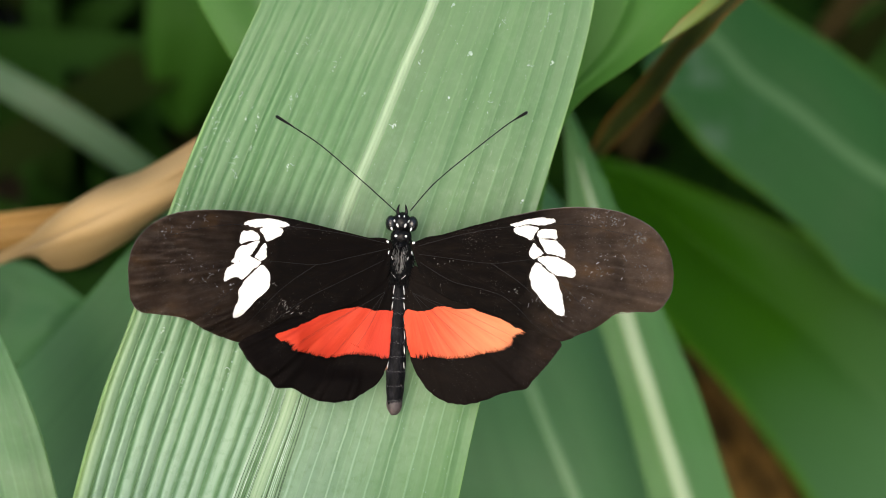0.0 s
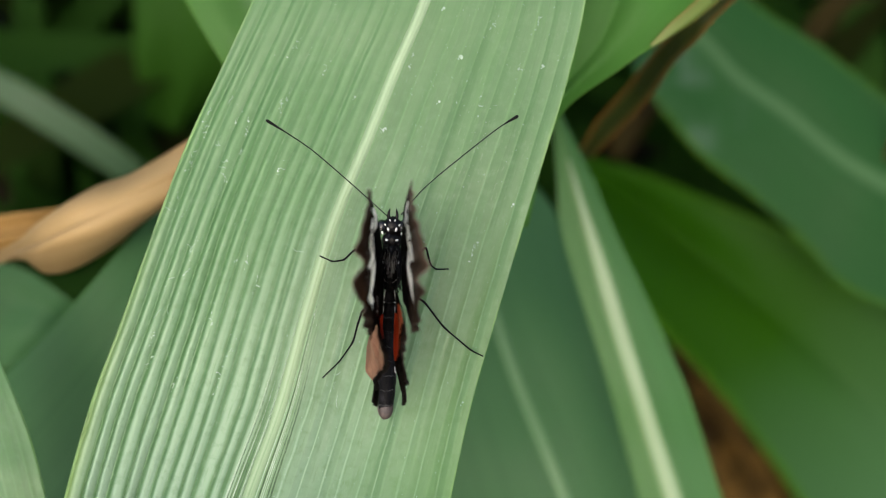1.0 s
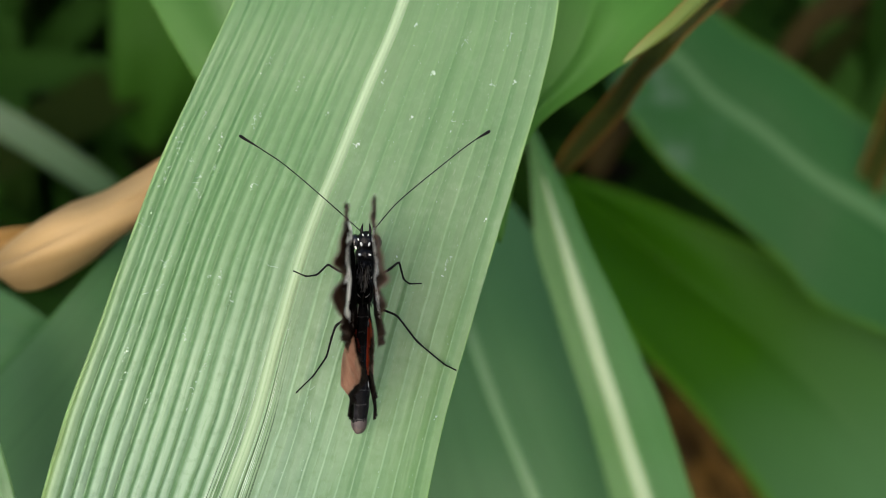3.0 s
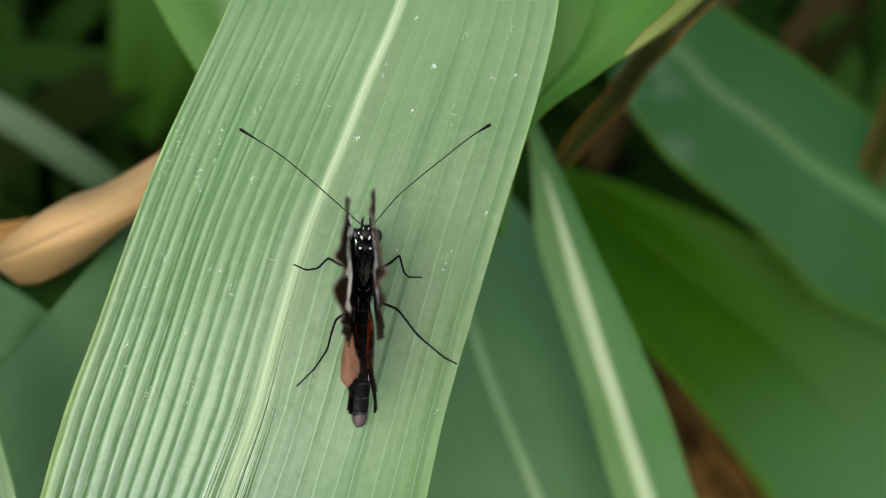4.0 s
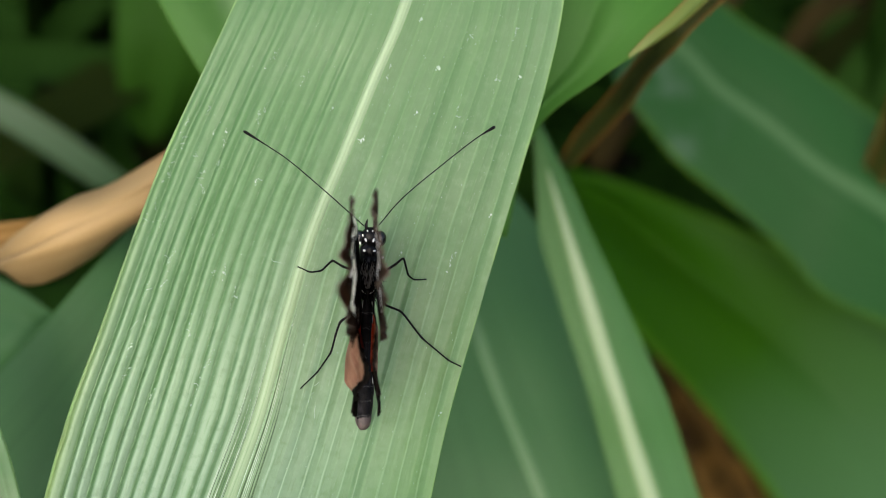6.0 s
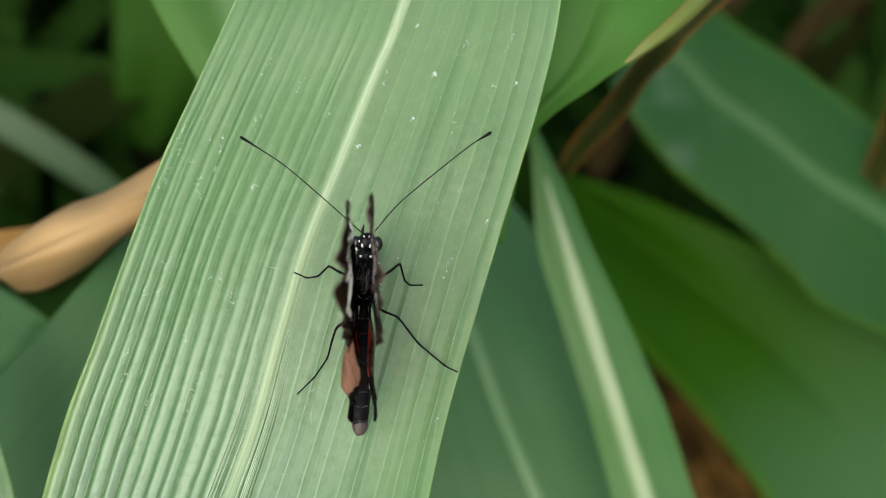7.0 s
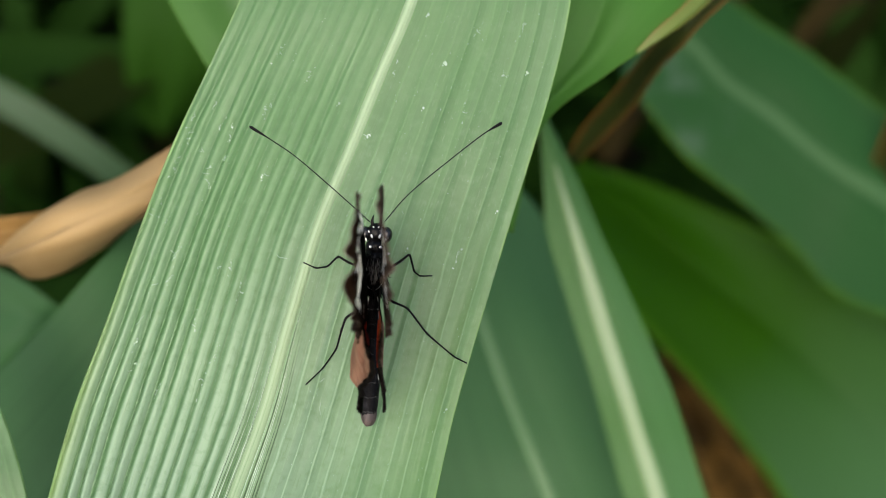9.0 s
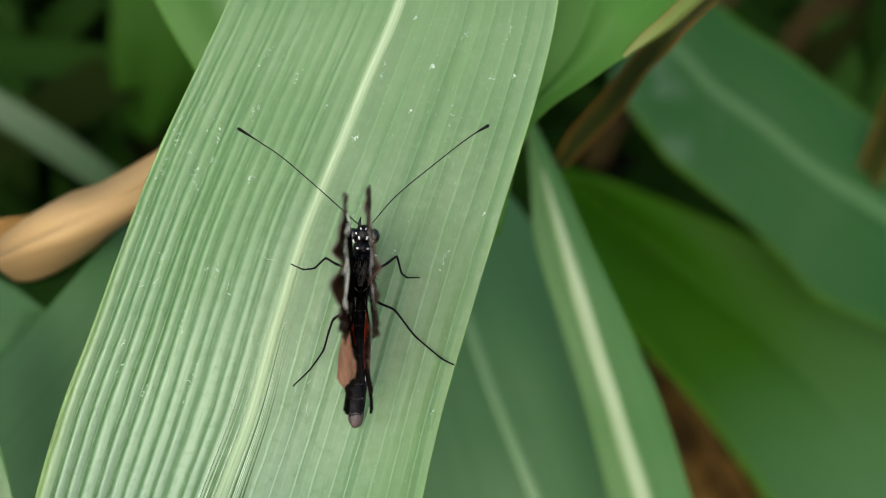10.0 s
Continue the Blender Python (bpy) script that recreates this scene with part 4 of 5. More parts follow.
def specks():
    rnd = random.Random(11)
    bm = bmesh.new()

    def place(p):
        """The row and the share of the half-width that lie nearest to a place."""
        best, at = None, 0.0
        for i in range(PERCH.long):
            rib = PERCH.lines[1][i]
            edge = PERCH.lines[2 if p.x > rib.x else 0][i]
            w = (p.x - rib.x) / (edge.x - rib.x)
            off = abs(rib.y + (edge.y - rib.y) * w - p.y)
            if best is None or off < best[0]:
                best, at = (off, i), w if p.x > rib.x else -w
        return best[1], at

    def chip(row, u, size, long=1.0, lean=0.0):
        i = max(1, min(PERCH.long - 2, int(row)))
        c = PERCH.point(i, u, 0.00006).lerp(PERCH.point(i + 1, u, 0.00006), row - int(row)) - PERCH_ROOT
        ahead = (PERCH.lines[1][i + 1] - PERCH.lines[1][i]).normalized()
        side = PERCH.ups[i].cross(ahead).normalized()
        n = rnd.randint(5, 8)
        a0 = rnd.uniform(0, 6)
        ring = []
        for k in range(n):
            a = a0 + 2 * math.pi * k / n
            r = size * rnd.uniform(0.55, 1.2)
            x, y = r * math.cos(a), r * long * math.sin(a)
            x, y = x * math.cos(lean) - y * math.sin(lean), x * math.sin(lean) + y * math.cos(lean)
            ring.append(bm.verts.new(c + side * x + ahead * y))
        top = bm.verts.new(c + PERCH.ups[i] * size * 0.35)
        for k in range(n):
            bm.faces.new((ring[k], ring[(k + 1) % n], top))

    for k in range(420):
        u = rnd.uniform(0.06, 0.97)
        u = (math.floor(u * PERCH.count * 0.8) + 0.5 + rnd.gauss(0, 0.10)) / (PERCH.count * 0.8)
        chip(rnd.uniform(12, 150), min(0.97, u), rnd.uniform(0.00002, 0.00006), rnd.choice((1, 1.5, 2.5)), rnd.uniform(-0.3, 0.3))
    for k in range(260):
        chip(rnd.uniform(12, 150), rnd.uniform(-0.97, 0.97), rnd.choice((0.00002, 0.00003, 0.00004, 0.00005)), rnd.choice((1, 1.6, 2.2)), rnd.uniform(-0.6, 0.6))
    # larger pale drops, in millimetres
    for (x, y), size in (((3.8, 27.5), 0.34), ((15.3, 26.0), 0.26), ((-11.0, 22.1), 0.20), ((1.5, 34.0), 0.26), ((0.8, 21.0), 0.20), ((11.1, 6.8), 0.20), ((-1.4, 1.8), 0.16), ((3.9, -20.3), 0.20)):
        row, u = place(V(x, y, 0))
        chip(row, u, size * MM, 1.0)
        chip(row + 0.5, u - 0.006, size * MM * 0.5, 1.0)
    # scraped places: many small crumbs and a curl of loose skin
    for x, y in ((-19.2, 29.3), (-20.5, 22.2), (-21.3, 20.5), (-28.6, 21.4), (-27.5, 18.6), (-26.2, 17.3), (-31.6, 19.7), (-32.0, 17.7), (-30.2, 15.8), (-33.8, 12.9), (-29.1, 13.0), (-29.0, 11.8), (-26.9, 14.1), (-29.2, 10.1), (-35.7, 8.2), (-36.9, 6.4), (-34.8, 5.5), (-33.6, 0.5), (-34.4, -2.4), (-36.8, -3.3), (-27.5, -0.8), (-26.0, -0.7), (-24.6, -4.1), (-21.4, 12.0), (8.4, 31.7), (14.7, 32.2), (11.9, 25.3), (6.4, 20.2), (-30.6, -9.3), (-39.3, -15.3), (-27.7, -13.0), (-29.4, -16.8), (-35.9, -18.0), (-33.8, 13.8), (-14.9, 26.3), (-3.0, 27.1), (5.6, 0.6), (-13.4, -16.8), (-38.9, -11.6), (-7.0, 17.4)):
        row, u = place(V(x, y, 0))
        turn, long = rnd.uniform(-0.5, 0.5), rnd.uniform(0.5, 2.0)
        for j in range(rnd.randint(7, 16)):
            a = rnd.gauss(0, 1.0) * long
            chip(row + a, u + 0.012 * turn * a + rnd.gauss(0, 0.006), rnd.choice((0.00003, 0.00004, 0.00006, 0.0001)), rnd.uniform(1, 2.4), rnd.uniform(-1.5, 1.5))
        i = max(2, min(PERCH.long - 3, int(row)))
        ahead = (PERCH.lines[1][i + 1] - PERCH.lines[1][i]).normalized()
        side = PERCH.ups[i].cross(ahead).normalized()
        p, a, line = PERCH.point(i, u, 0.00007) - PERCH_ROOT, rnd.uniform(0, 6), []
        for j in range(rnd.randint(4, 7)):
            line.append(p.copy())
            a += rnd.uniform(-0.9, 0.9)
            p = p + (side * math.cos(a) + ahead * math.sin(a)) * 0.00016
        tube(bm, line, [0.00004] * len(line), 4)
    # curled fibres
    for k in range(6):
        row, u = rnd.uniform(75, 140), rnd.uniform(-0.9, 0.4)
        i = int(row)
        ahead = (PERCH.lines[1][i + 1] - PERCH.lines[1][i]).normalized()
        side = PERCH.ups[i].cross(ahead).normalized()
        p, a, line = PERCH.point(i, u, 0.0002) - PERCH_ROOT, rnd.uniform(0, 6), []
        for j in range(9):
            line.append(p.copy())
            a += rnd.uniform(-0.7, 0.7)
            p = p + (side * math.cos(a) + ahead * math.sin(a)) * 0.00022 + PERCH.ups[i] * rnd.uniform(-0.00004, 0.00004)
        tube(bm, line, [0.00003] * 9, 4)
    ob = part("specks", bm, M_SPECK, perch, "white dried specks")
    tagged(ob, kind="stuff")


specks()

# ---- the butterfly ----
PERCH_SPOT = VIEW @ pose(*(-0.0058, -0.0023, 0), 0, 0, -2.35)
butterfly = thing("butterfly", PERCH_SPOT, "black butterfly with white and orange-red bands, on a leaf", "butterfly")


def step(v, a, b):
    t = min(1.0, max(0.0, (v - a) / (b - a)))
    return t * t * (3 - 2 * t)


def cup(s, y):
    """The hinder field of the left hindwing: hollow near the body, turned inwards further out and at its hinder edge."""
    q = min(s, 0.0125)
    far = step(-y, 0.009, 0.013)
    hollow = 1.0 - step(-y, 0.0122, 0.0142)
    return step(-y, 0.002, 0.010) * (hollow * (40.7 * q * q - 0.43 * q) + (0.08 + 0.22 * far) * (s - q)) + 0.0004 * step(-y, 0.0125, 0.0145) * step(s, 0.002, 0.006)


def splay(s, y):
    """The hinder field of the right hindwing stands off from the body."""
    return -0.0006 * step(-y, 0.002, 0.006) * step(s, 0.0002, 0.0022) - 0.0006 * step(-y, 0.0105, 0.0155) * step(s, 0.0005, 0.005)


def wing_height(x, y, lift=0.0, hind=0):
    """How far a wing bends at a place: the hinder corner of a forewing droops most."""
    r = math.hypot(x, y)
    droop = 0.5 if hind else min(0.8, max(0.05, 0.17 - 110 * y)) if x < 0 else min(0.75, max(0.2, 0.35 - 80 * y))
    twist = splay(abs(x), y) if hind > 0 else cup(abs(x), y) if hind else 0.0
    angle = math.atan2(y, abs(x) + 1e-6)
    fold = 0.00010 * math.sin(20.0 * angle) * min(1.0, r / 0.01)
    edge = (0.25 + 0.75 * step(-y, 0.002, 0.008)) * max(0.0, (r - 0.0165) / 0.011) if not hind else 0.5 * max(0.0, (r - 0.012) / 0.012)
    flute = 0.00038 * min(1.2, edge) * math.sin(74.0 * angle + 4.0 * math.sin(11 * angle)) * (1.0 + 0.8 * math.sin(23 * angle))
    if not hind:
        fold -= (0.00055 if x < 0 else 0.00035) * (step(r, 0.011, 0.022) - step(r, 0.022, 0.033))
    return -3.2 * droop * max(0.0, r - 0.010) ** 2 + twist + fold + flute + lift


def ragged(outline, steps, rag, seed, fine=0.0):
    """A smooth closed outline in millimetres, with a slightly torn edge."""
    line = spline([(x * MM, y * MM, 0) for x, y in outline], steps, True)
    out = []
    for k, p in enumerate(line):
        q = line[(k + 1) % len(line)] - line[k - 1]
        n = Vector((-q.y, q.x, 0)).normalized()
        out.append(p + n * rag * (noise.noise(p * 900 + Vector((seed, 0, 0))) + 0.6 * noise.noise(p * 3200 + Vector((0, seed, 0))) + fine * noise.noise(p * 5000 + Vector((seed, 0, 5)))))
    return out


def inside(x, y, poly):
    odd = False
    for (a, b), (c, d) in zip(poly, poly[1:] + poly[:1]):
        if (b > y) != (d > y) and x < (c - a) * (y - b) / (d - b) + a:
            odd = not odd
    return odd


def membrane(outline, rag, seed, hind=0, clear=(), rings=30, thick=0.00008):
    """A thin wing, fanned from its root, curved and with two faces. Under the pale patches in clear it has no dark scales."""
    line = ragged(outline, 8, rag, seed)
    bm = bmesh.new()
    sides = []
    for s in (1, -1):
        root = bm.verts.new((0, 0, s * thick / 2))
        rows = []
        for j in range(1, rings + 1):
            f = j / rings
            rows.append([bm.verts.new((p.x * f, p.y * f, wing_height(p.x * f, p.y * f, s * thick / 2, hind))) for p in line])
        n = len(line)
        for k in range(n):
            bm.faces.new((root, rows[0][k], rows[0][(k + 1) % n]))
            for a, b in zip(rows, rows[1:]):
                bm.faces.new((a[k], b[k], b[(k + 1) % n], a[(k + 1) % n]))
        sides.append(rows[-1])
    n = len(sides[0])
    for k in range(n):
        bm.faces.new((sides[0][k], sides[1][k], sides[1][(k + 1) % n], sides[0][(k + 1) % n]))
    polys = [[(x * MM, y * MM) for x, y in c] for c in clear]
    if polys:
        covered = {v: {k for k, p in enumerate(polys) if inside(v.co.x, v.co.y, p)} for v in bm.verts}
        bmesh.ops.delete(bm, geom=[f for f in bm.faces if set.intersection(*(covered[v] for v in f.verts))], context="FACES")
    return bm


def patch(outline, lift, rag, seed, steps=8, rings=6, hind=0, grow=1.0, fine=0.0):
    """A patch of coloured scales that lies on a wing."""
    line = ragged(outline, steps, rag, seed, fine)
    bm = bmesh.new()
    c = sum(line, Vector()) / len(line)
    line = [c + (p - c) * grow for p in line]
    mid = bm.verts.new((c.x, c.y, wing_height(c.x, c.y, lift, hind)))
    rows = []
    for j in range(1, rings + 1):
        rows.append([bm.verts.new((q.x, q.y, wing_height(q.x, q.y, lift, hind))) for q in (c.lerp(p, j / rings) for p in line)])
    n = len(line)
    for k in range(n):
        bm.faces.new((mid, rows[0][k], rows[0][(k + 1) % n]))
        for a, b in zip(rows, rows[1:]):
            bm.faces.new((a[k], b[k], b[(k + 1) % n], a[(k + 1) % n]))
    return bm


def vein(points, wide, lift, hind=0):
    bm = bmesh.new()
    line = [Vector((p.x, p.y, wing_height(p.x, p.y, lift, hind))) for p in spline([(x * MM, y * MM, 0) for x, y in points], 10)]
    tube(bm, line, [wide * (1 - 0.5 * k / len(line)) for k in range(len(line))], 5)
    return bm


def scuffs(side, outline):
    """Short crooked scratches in loose clusters."""
    rnd = random.Random(40 + side)
    bm = bmesh.new()
    spots = ((14.6, -5.6, 0.5, 5), (17.2, -6.9, 0.5, 7), (20.5, -8.4, 0.7, 8), (23.5, -5.2, 0.9, 9), (25.0, -1.6, 0.9, 8), (29.5, 1.6, 0.7, 9), (26.0, 4.0, 0.8, 10), (16.9, 1.2, 0.4, 3), (5.0, -2.2, 1.2, 5), (31.5, -2.0, 1.2, 7), (27.3, 4.0, 0.45, 16), (30.6, 2.0, 0.45, 18), (24.6, 4.4, 0.35, 12), (25.6, -2.2, 1.1, 14), (28.5, -0.5, 1.6, 14), (22.6, -6.6, 1.8, 16)) if side > 0 else ((13.6, -8.6, 0.5, 8), (12.2, -9.4, 0.5, 6), (20.6, -6.8, 0.6, 6), (27.5, 1.2, 1.0, 8), (25.0, 2.4, 0.8, 8), (24.0, -4.6, 0.9, 5), (26.5, -3.4, 1.4, 6), (15.3, -6.4, 0.5, 3), (29.0, 0.4, 0.6, 10), (22.5, -6.0, 1.3, 12))
    for x, y, wide, count in spots:
        for k in range(count):
            p = Vector((side * (x + rnd.gauss(0, wide)), y + rnd.gauss(0, wide * 0.7), 0))
            a = math.atan2(p.y, p.x) + rnd.gauss(0, 0.5) + (math.pi / 2 if rnd.random() < 0.3 else 0)
            line = []
            for j in range(rnd.randint(2, 4)):
                q = p * MM
                line.append(Vector((q.x, q.y, wing_height(q.x, q.y, 0.00005))))
                p = p + Vector((math.cos(a), math.sin(a), 0)) * rnd.uniform(0.06, 0.22)
                a += rnd.gauss(0, 0.35)
            tube(bm, line, [rnd.uniform(0.00002, 0.000075) for q in line], 4)
    return bm


def forewing(side, outline, spots, veins, material):
    ob = part("forewing", membrane(outline, 0.00010, 3 * side, 0, spots), material, butterfly)
    tagged(ob, "black forewing with a broken white band" if side < 0 else "worn brownish-black forewing with a broken white band")
    for k, s in enumerate(spots):
        part("white_spot", patch(s, 0.00012, 0.00017, k * 7.3 + side, 10, grow=1.0, fine=0.4), M_WHITE, ob, "cream-white patch")
    part("scuff", scuffs(side, outline), M_SCUFF, ob, "pale scratches of rubbed scales")
    for v in veins:
        part("vein", vein(v, 0.000036, 0.00005), M_VEIN, ob)
    n = len(outline)
    part("wing_rim", vein(outline[3:int(0.66 * n)], 0.00006, 0.0), M_RIM, ob, "thin pale brown margin")
    return ob


def hairs(edge, root, seed, hind):
    """Dark scales that fray the hinder edge of a band."""
    rnd = random.Random(seed)
    line = spline([(x * MM, y * MM, 0) for x, y in edge], 10)
    bm = bmesh.new()
    for k in range(520):
        i = rnd.randrange(len(line) - 1)
        p = line[i].lerp(line[i + 1], rnd.random())
        way = (Vector(root) - p).normalized()
        cross = Vector((-way.y, way.x, 0))
        long = rnd.uniform(0.0001, 0.0006) * (1.7 if rnd.random() < 0.1 else 1.0)
        wide = rnd.uniform(0.00002, 0.00005)
        ring = [p - way * 0.0003 - cross * wide * 1.4, p - way * 0.0003 + cross * wide * 1.4, p + way * long]
        bm.faces.new([bm.verts.new((q.x, q.y, wing_height(q.x, q.y, 0.00020, hind))) for q in ring])
    return bm


def hindwing(side, outline, band, under, material, red):
    ob = part("hindwing", membrane(outline, 0.00014, 5 * side, side, [band]), material, butterfly)
    tagged(ob, "black hindwing with a wide orange-red band")
    part("red_band", patch(band, 0.00016, 0.00020, 9 * side, 26, 24, side), red, ob, "orange-red band with a frayed edge")
    edge = band[8:17] if side < 0 else band[8:16]
    tagged(part("frayed_edge", hairs(edge, (0, 0.004, 0), 6 + side, side), material, ob, "black frayed scales"), kind="stuff")
    for a in (0.30, 0.48, 0.66, 0.84):
        x, y = band[-2 - int(a * 8)]
        part("vein", vein([(side * 1.0, -2.0), (x * 0.55, y * 0.62), (x, y)], 0.000022, 0.00017, side), M_VEIN, ob)
    part("underside_band", patch(under, -0.00014, 0.0002, 4 * side, 10, 24, side), M_PINK, ob, "dull pink band on the underside")
    return ob


FOREWING_L = [(0, 0.2), (-4.1, 0.8), (-9.4, 1.9), (-14.7, 2.9), (-19.9, 3.4), (-25, 3.3), (-28.6, 2.7), (-31.4, 1.2), (-33.3, -1), (-34.1, -3.7), (-34, -6.5), (-33.6, -8.7), (-32.6, -10.1), (-30.5, -10.4), (-28.3, -10.6), (-26.2, -11.1), (-23.9, -12.4), (-21.4, -13.3), (-19.3, -13.7), (-16.3, -12.7), (-12.6, -11.4), (-8.9, -9.8), (-5.2, -8.5), (-1.9, -6.2), (0, -3.7)]
FOREWING_R = [(0.9, 0.3), (4.9, 1.6), (9.4, 3), (14, 4.3), (18.4, 5.3), (22.9, 5.7), (26.9, 5.4), (30.2, 4.4), (32.8, 2.7), (34.4, 0), (34.9, -2.9), (34.5, -5.4), (33, -7.3), (30.2, -7.6), (27.7, -8), (25.9, -9.5), (23.4, -10.8), (20.7, -11.9), (17.5, -10.9), (14.1, -9.7), (10.7, -8.5), (6.8, -7.5), (3.2, -5.8), (1.4, -3.6)]
HINDWING_L = [(-0.2, 1.5), (-2.7, -0.9), (-5.7, -2.8), (-10.1, -4.9), (-14.6, -6.8), (-20.1, -9), (-19.7, -10.5), (-18.1, -12.6), (-16.2, -13.9), (-15.2, -15), (-13.2, -15.1), (-11.6, -15.8), (-9.6, -16.7), (-7.3, -16.9), (-5.1, -16.6), (-2.8, -15.4), (-1.2, -14), (-0.4, -12.2), (0.5, -8.4), (0.8, -3.8)]
HINDWING_R = [(1, 1.6), (3.3, -0.5), (6.5, -2.3), (11.2, -3.9), (16.5, -5.5), (21, -7.4), (20.7, -9), (19.2, -11), (17.7, -12.8), (16.6, -14.1), (14.7, -14.5), (12.9, -15.2), (10.6, -16.1), (8.4, -16.7), (6.1, -16.5), (3.9, -15.5), (2.3, -13.6), (1.3, -11.6), (0.3, -8.3), (-0.3, -3.7)]
SPOTS_L = [
    [(-19.7, 1.7), (-18.8, 2.3), (-16.9, 2.6), (-15.1, 2.4), (-13.7, 2), (-14.3, 1.6), (-16.5, 1.4), (-18.4, 1.4)],
    [(-17.3, 1.3), (-15.8, 1.5), (-14.7, 1.4), (-14.7, 0.6), (-15.5, 0), (-16.4, -0.4), (-17, 0.2), (-17.5, 0.9)],
    [(-19.1, 0.8), (-19.8, 0.6), (-20.1, -0.3), (-19.9, -0.8), (-18.9, -0.5), (-17.6, -0.2), (-17.7, 0.5), (-18.3, 0.9)],
    [(-17.5, -0.4), (-19, -0.8), (-20.2, -1.4), (-20.8, -2.7), (-21.1, -3.3), (-20, -3.1), (-18.6, -2.4), (-18.1, -1.4)],
    [(-16.7, -0.6), (-16.5, -1.7), (-16.6, -2.6), (-17.3, -2.9), (-18, -2.5), (-17.6, -1.7), (-17.2, -1.1)],
    [(-18.6, -2.6), (-20.4, -3.3), (-21.6, -4.2), (-21.9, -5.1), (-21.7, -5.8), (-20.4, -5.2), (-19.5, -5.5), (-18.4, -4.4), (-17.3, -3.2)],
    [(-17.2, -3.5), (-16.3, -4.2), (-15.9, -5.2), (-16.2, -6.7), (-17.6, -8.2), (-19.3, -10.1), (-20.4, -10.6), (-20.5, -9.8), (-20, -8.6), (-19.8, -6.7), (-18.8, -5.2)],
]
SPOTS_R = [
    [(13.5, 3.1), (15.1, 3.6), (17.4, 4.2), (19.1, 4.1), (19.3, 3.6), (17.8, 3.2), (15.9, 3.2), (14.4, 2.9)],
    [(14.3, 2.8), (15.9, 3), (17.3, 2.8), (16.8, 2), (16.4, 1.2), (15.6, 1.5), (14.5, 1.9), (14.1, 2.3)],
    [(17.4, 2.4), (18.4, 2.7), (19.4, 2.6), (19.8, 1.8), (19.6, 1.4), (18.4, 1.5), (17.2, 1.7)],
    [(17.3, 1.5), (18.6, 1.3), (19.8, 1.1), (20.7, 0.1), (20.9, -1), (19.8, -0.7), (18.5, -0.5), (17.9, 0.4)],
    [(16.7, 0.8), (17.4, 0.2), (18.1, -0.5), (17.4, -1), (16.6, -1.3), (16.3, -0.3)],
    [(17.3, -1.2), (18.3, -0.8), (19.8, -0.9), (21.7, -1.8), (22.3, -2.5), (22, -3.5), (20.7, -3.4), (19.5, -3.1), (18.4, -2.2)],
    [(17.2, -1.7), (18.6, -2.7), (19.9, -3.7), (20.5, -5.3), (20.9, -6.8), (21.1, -8.3), (20.4, -8.6), (19, -7.6), (17.7, -6.3), (16.7, -4.8), (16.4, -3.3), (16.7, -2.2)],
]
VEINS_L = [[(-0.2, -0.7), (-5.5, -2.1), (-10, -3.2), (-16.7, -3), (-21.1, -3.8)], [(-0.9, -2.3), (-6.9, -5.5), (-11.3, -7.9), (-16.3, -11.8)], [(-0.2, -0.1), (-7.1, 1.1), (-14.7, 1.7), (-22, 1.5), (-29.2, -0.1)], [(-17.3, -3.5), (-20.2, -6.3), (-24.4, -10.6)], [(-10, -3.2), (-14.3, -6.5), (-18.5, -11.1)]]
VEINS_R = [[(1.3, -1.3), (5.8, -1.7), (11.2, -2.1), (16.8, -1.4), (21.7, -2)], [(1.5, -2.4), (5.9, -4.7), (9.8, -5.5), (13.6, -6.8), (18.3, -11)], [(1.1, -0.2), (8, 1.8), (14.8, 3), (22.2, 3.4), (29.6, 2.2)], [(17.4, -1.5), (21, -4.9), (24.8, -8.5)], [(11.2, -2.1), (15.1, -4.5), (18.1, -7.3), (20.1, -10.2)]]
BAND_L = [(0.3, -4.7), (-2.1, -4.6), (-4.1, -4.2), (-6.3, -4.5), (-8.6, -5.1), (-10.8, -6), (-13.1, -7.2), (-15.6, -8.1), (-14.6, -8.9), (-13.4, -9.6), (-13.6, -10), (-11, -10.6), (-7.8, -11.1), (-5.1, -10.7), (-2.5, -10.8), (0, -10.8), (0.5, -7.6)]
BAND_R = [(0.1, -4.6), (2.6, -4.4), (4.6, -3.7), (6.9, -3.8), (9.3, -3.9), (11.2, -4.4), (13.5, -5.1), (15.2, -6), (16.4, -6.6), (15.2, -7.3), (14.9, -8.4), (13.6, -9.1), (10.5, -9.8), (7.5, -10.6), (4.4, -10.5), (1.4, -10.6), (0.3, -7.5)]
UNDER_L = [(0.4, -4.3), (-3.7, -3.6), (-8.2, -4.4), (-12.7, -6.5), (-16.5, -8.6), (-16.4, -11.6), (-13.2, -13.2), (-8.2, -13.6), (-3.6, -13.4), (0.1, -11.9)]
UNDER_R = [(0.9, -5.2), (5, -5), (9.7, -5.5), (14.3, -6.8), (18.1, -8.1), (17, -10.4), (14.3, -11.1), (9.8, -11.7), (5.2, -12.2), (1.7, -11.2)]
fore_left = forewing(-1, FOREWING_L, SPOTS_L, VEINS_L, M_WING_L)
fore_right = forewing(1, FOREWING_R, SPOTS_R, VEINS_R, M_WING_R)
hind_left = hindwing(-1, HINDWING_L, BAND_L, UNDER_L, M_HIND_L, M_RED_L)
hind_right = hindwing(1, HINDWING_R, BAND_R, UNDER_R, M_HIND_R, M_RED_R)


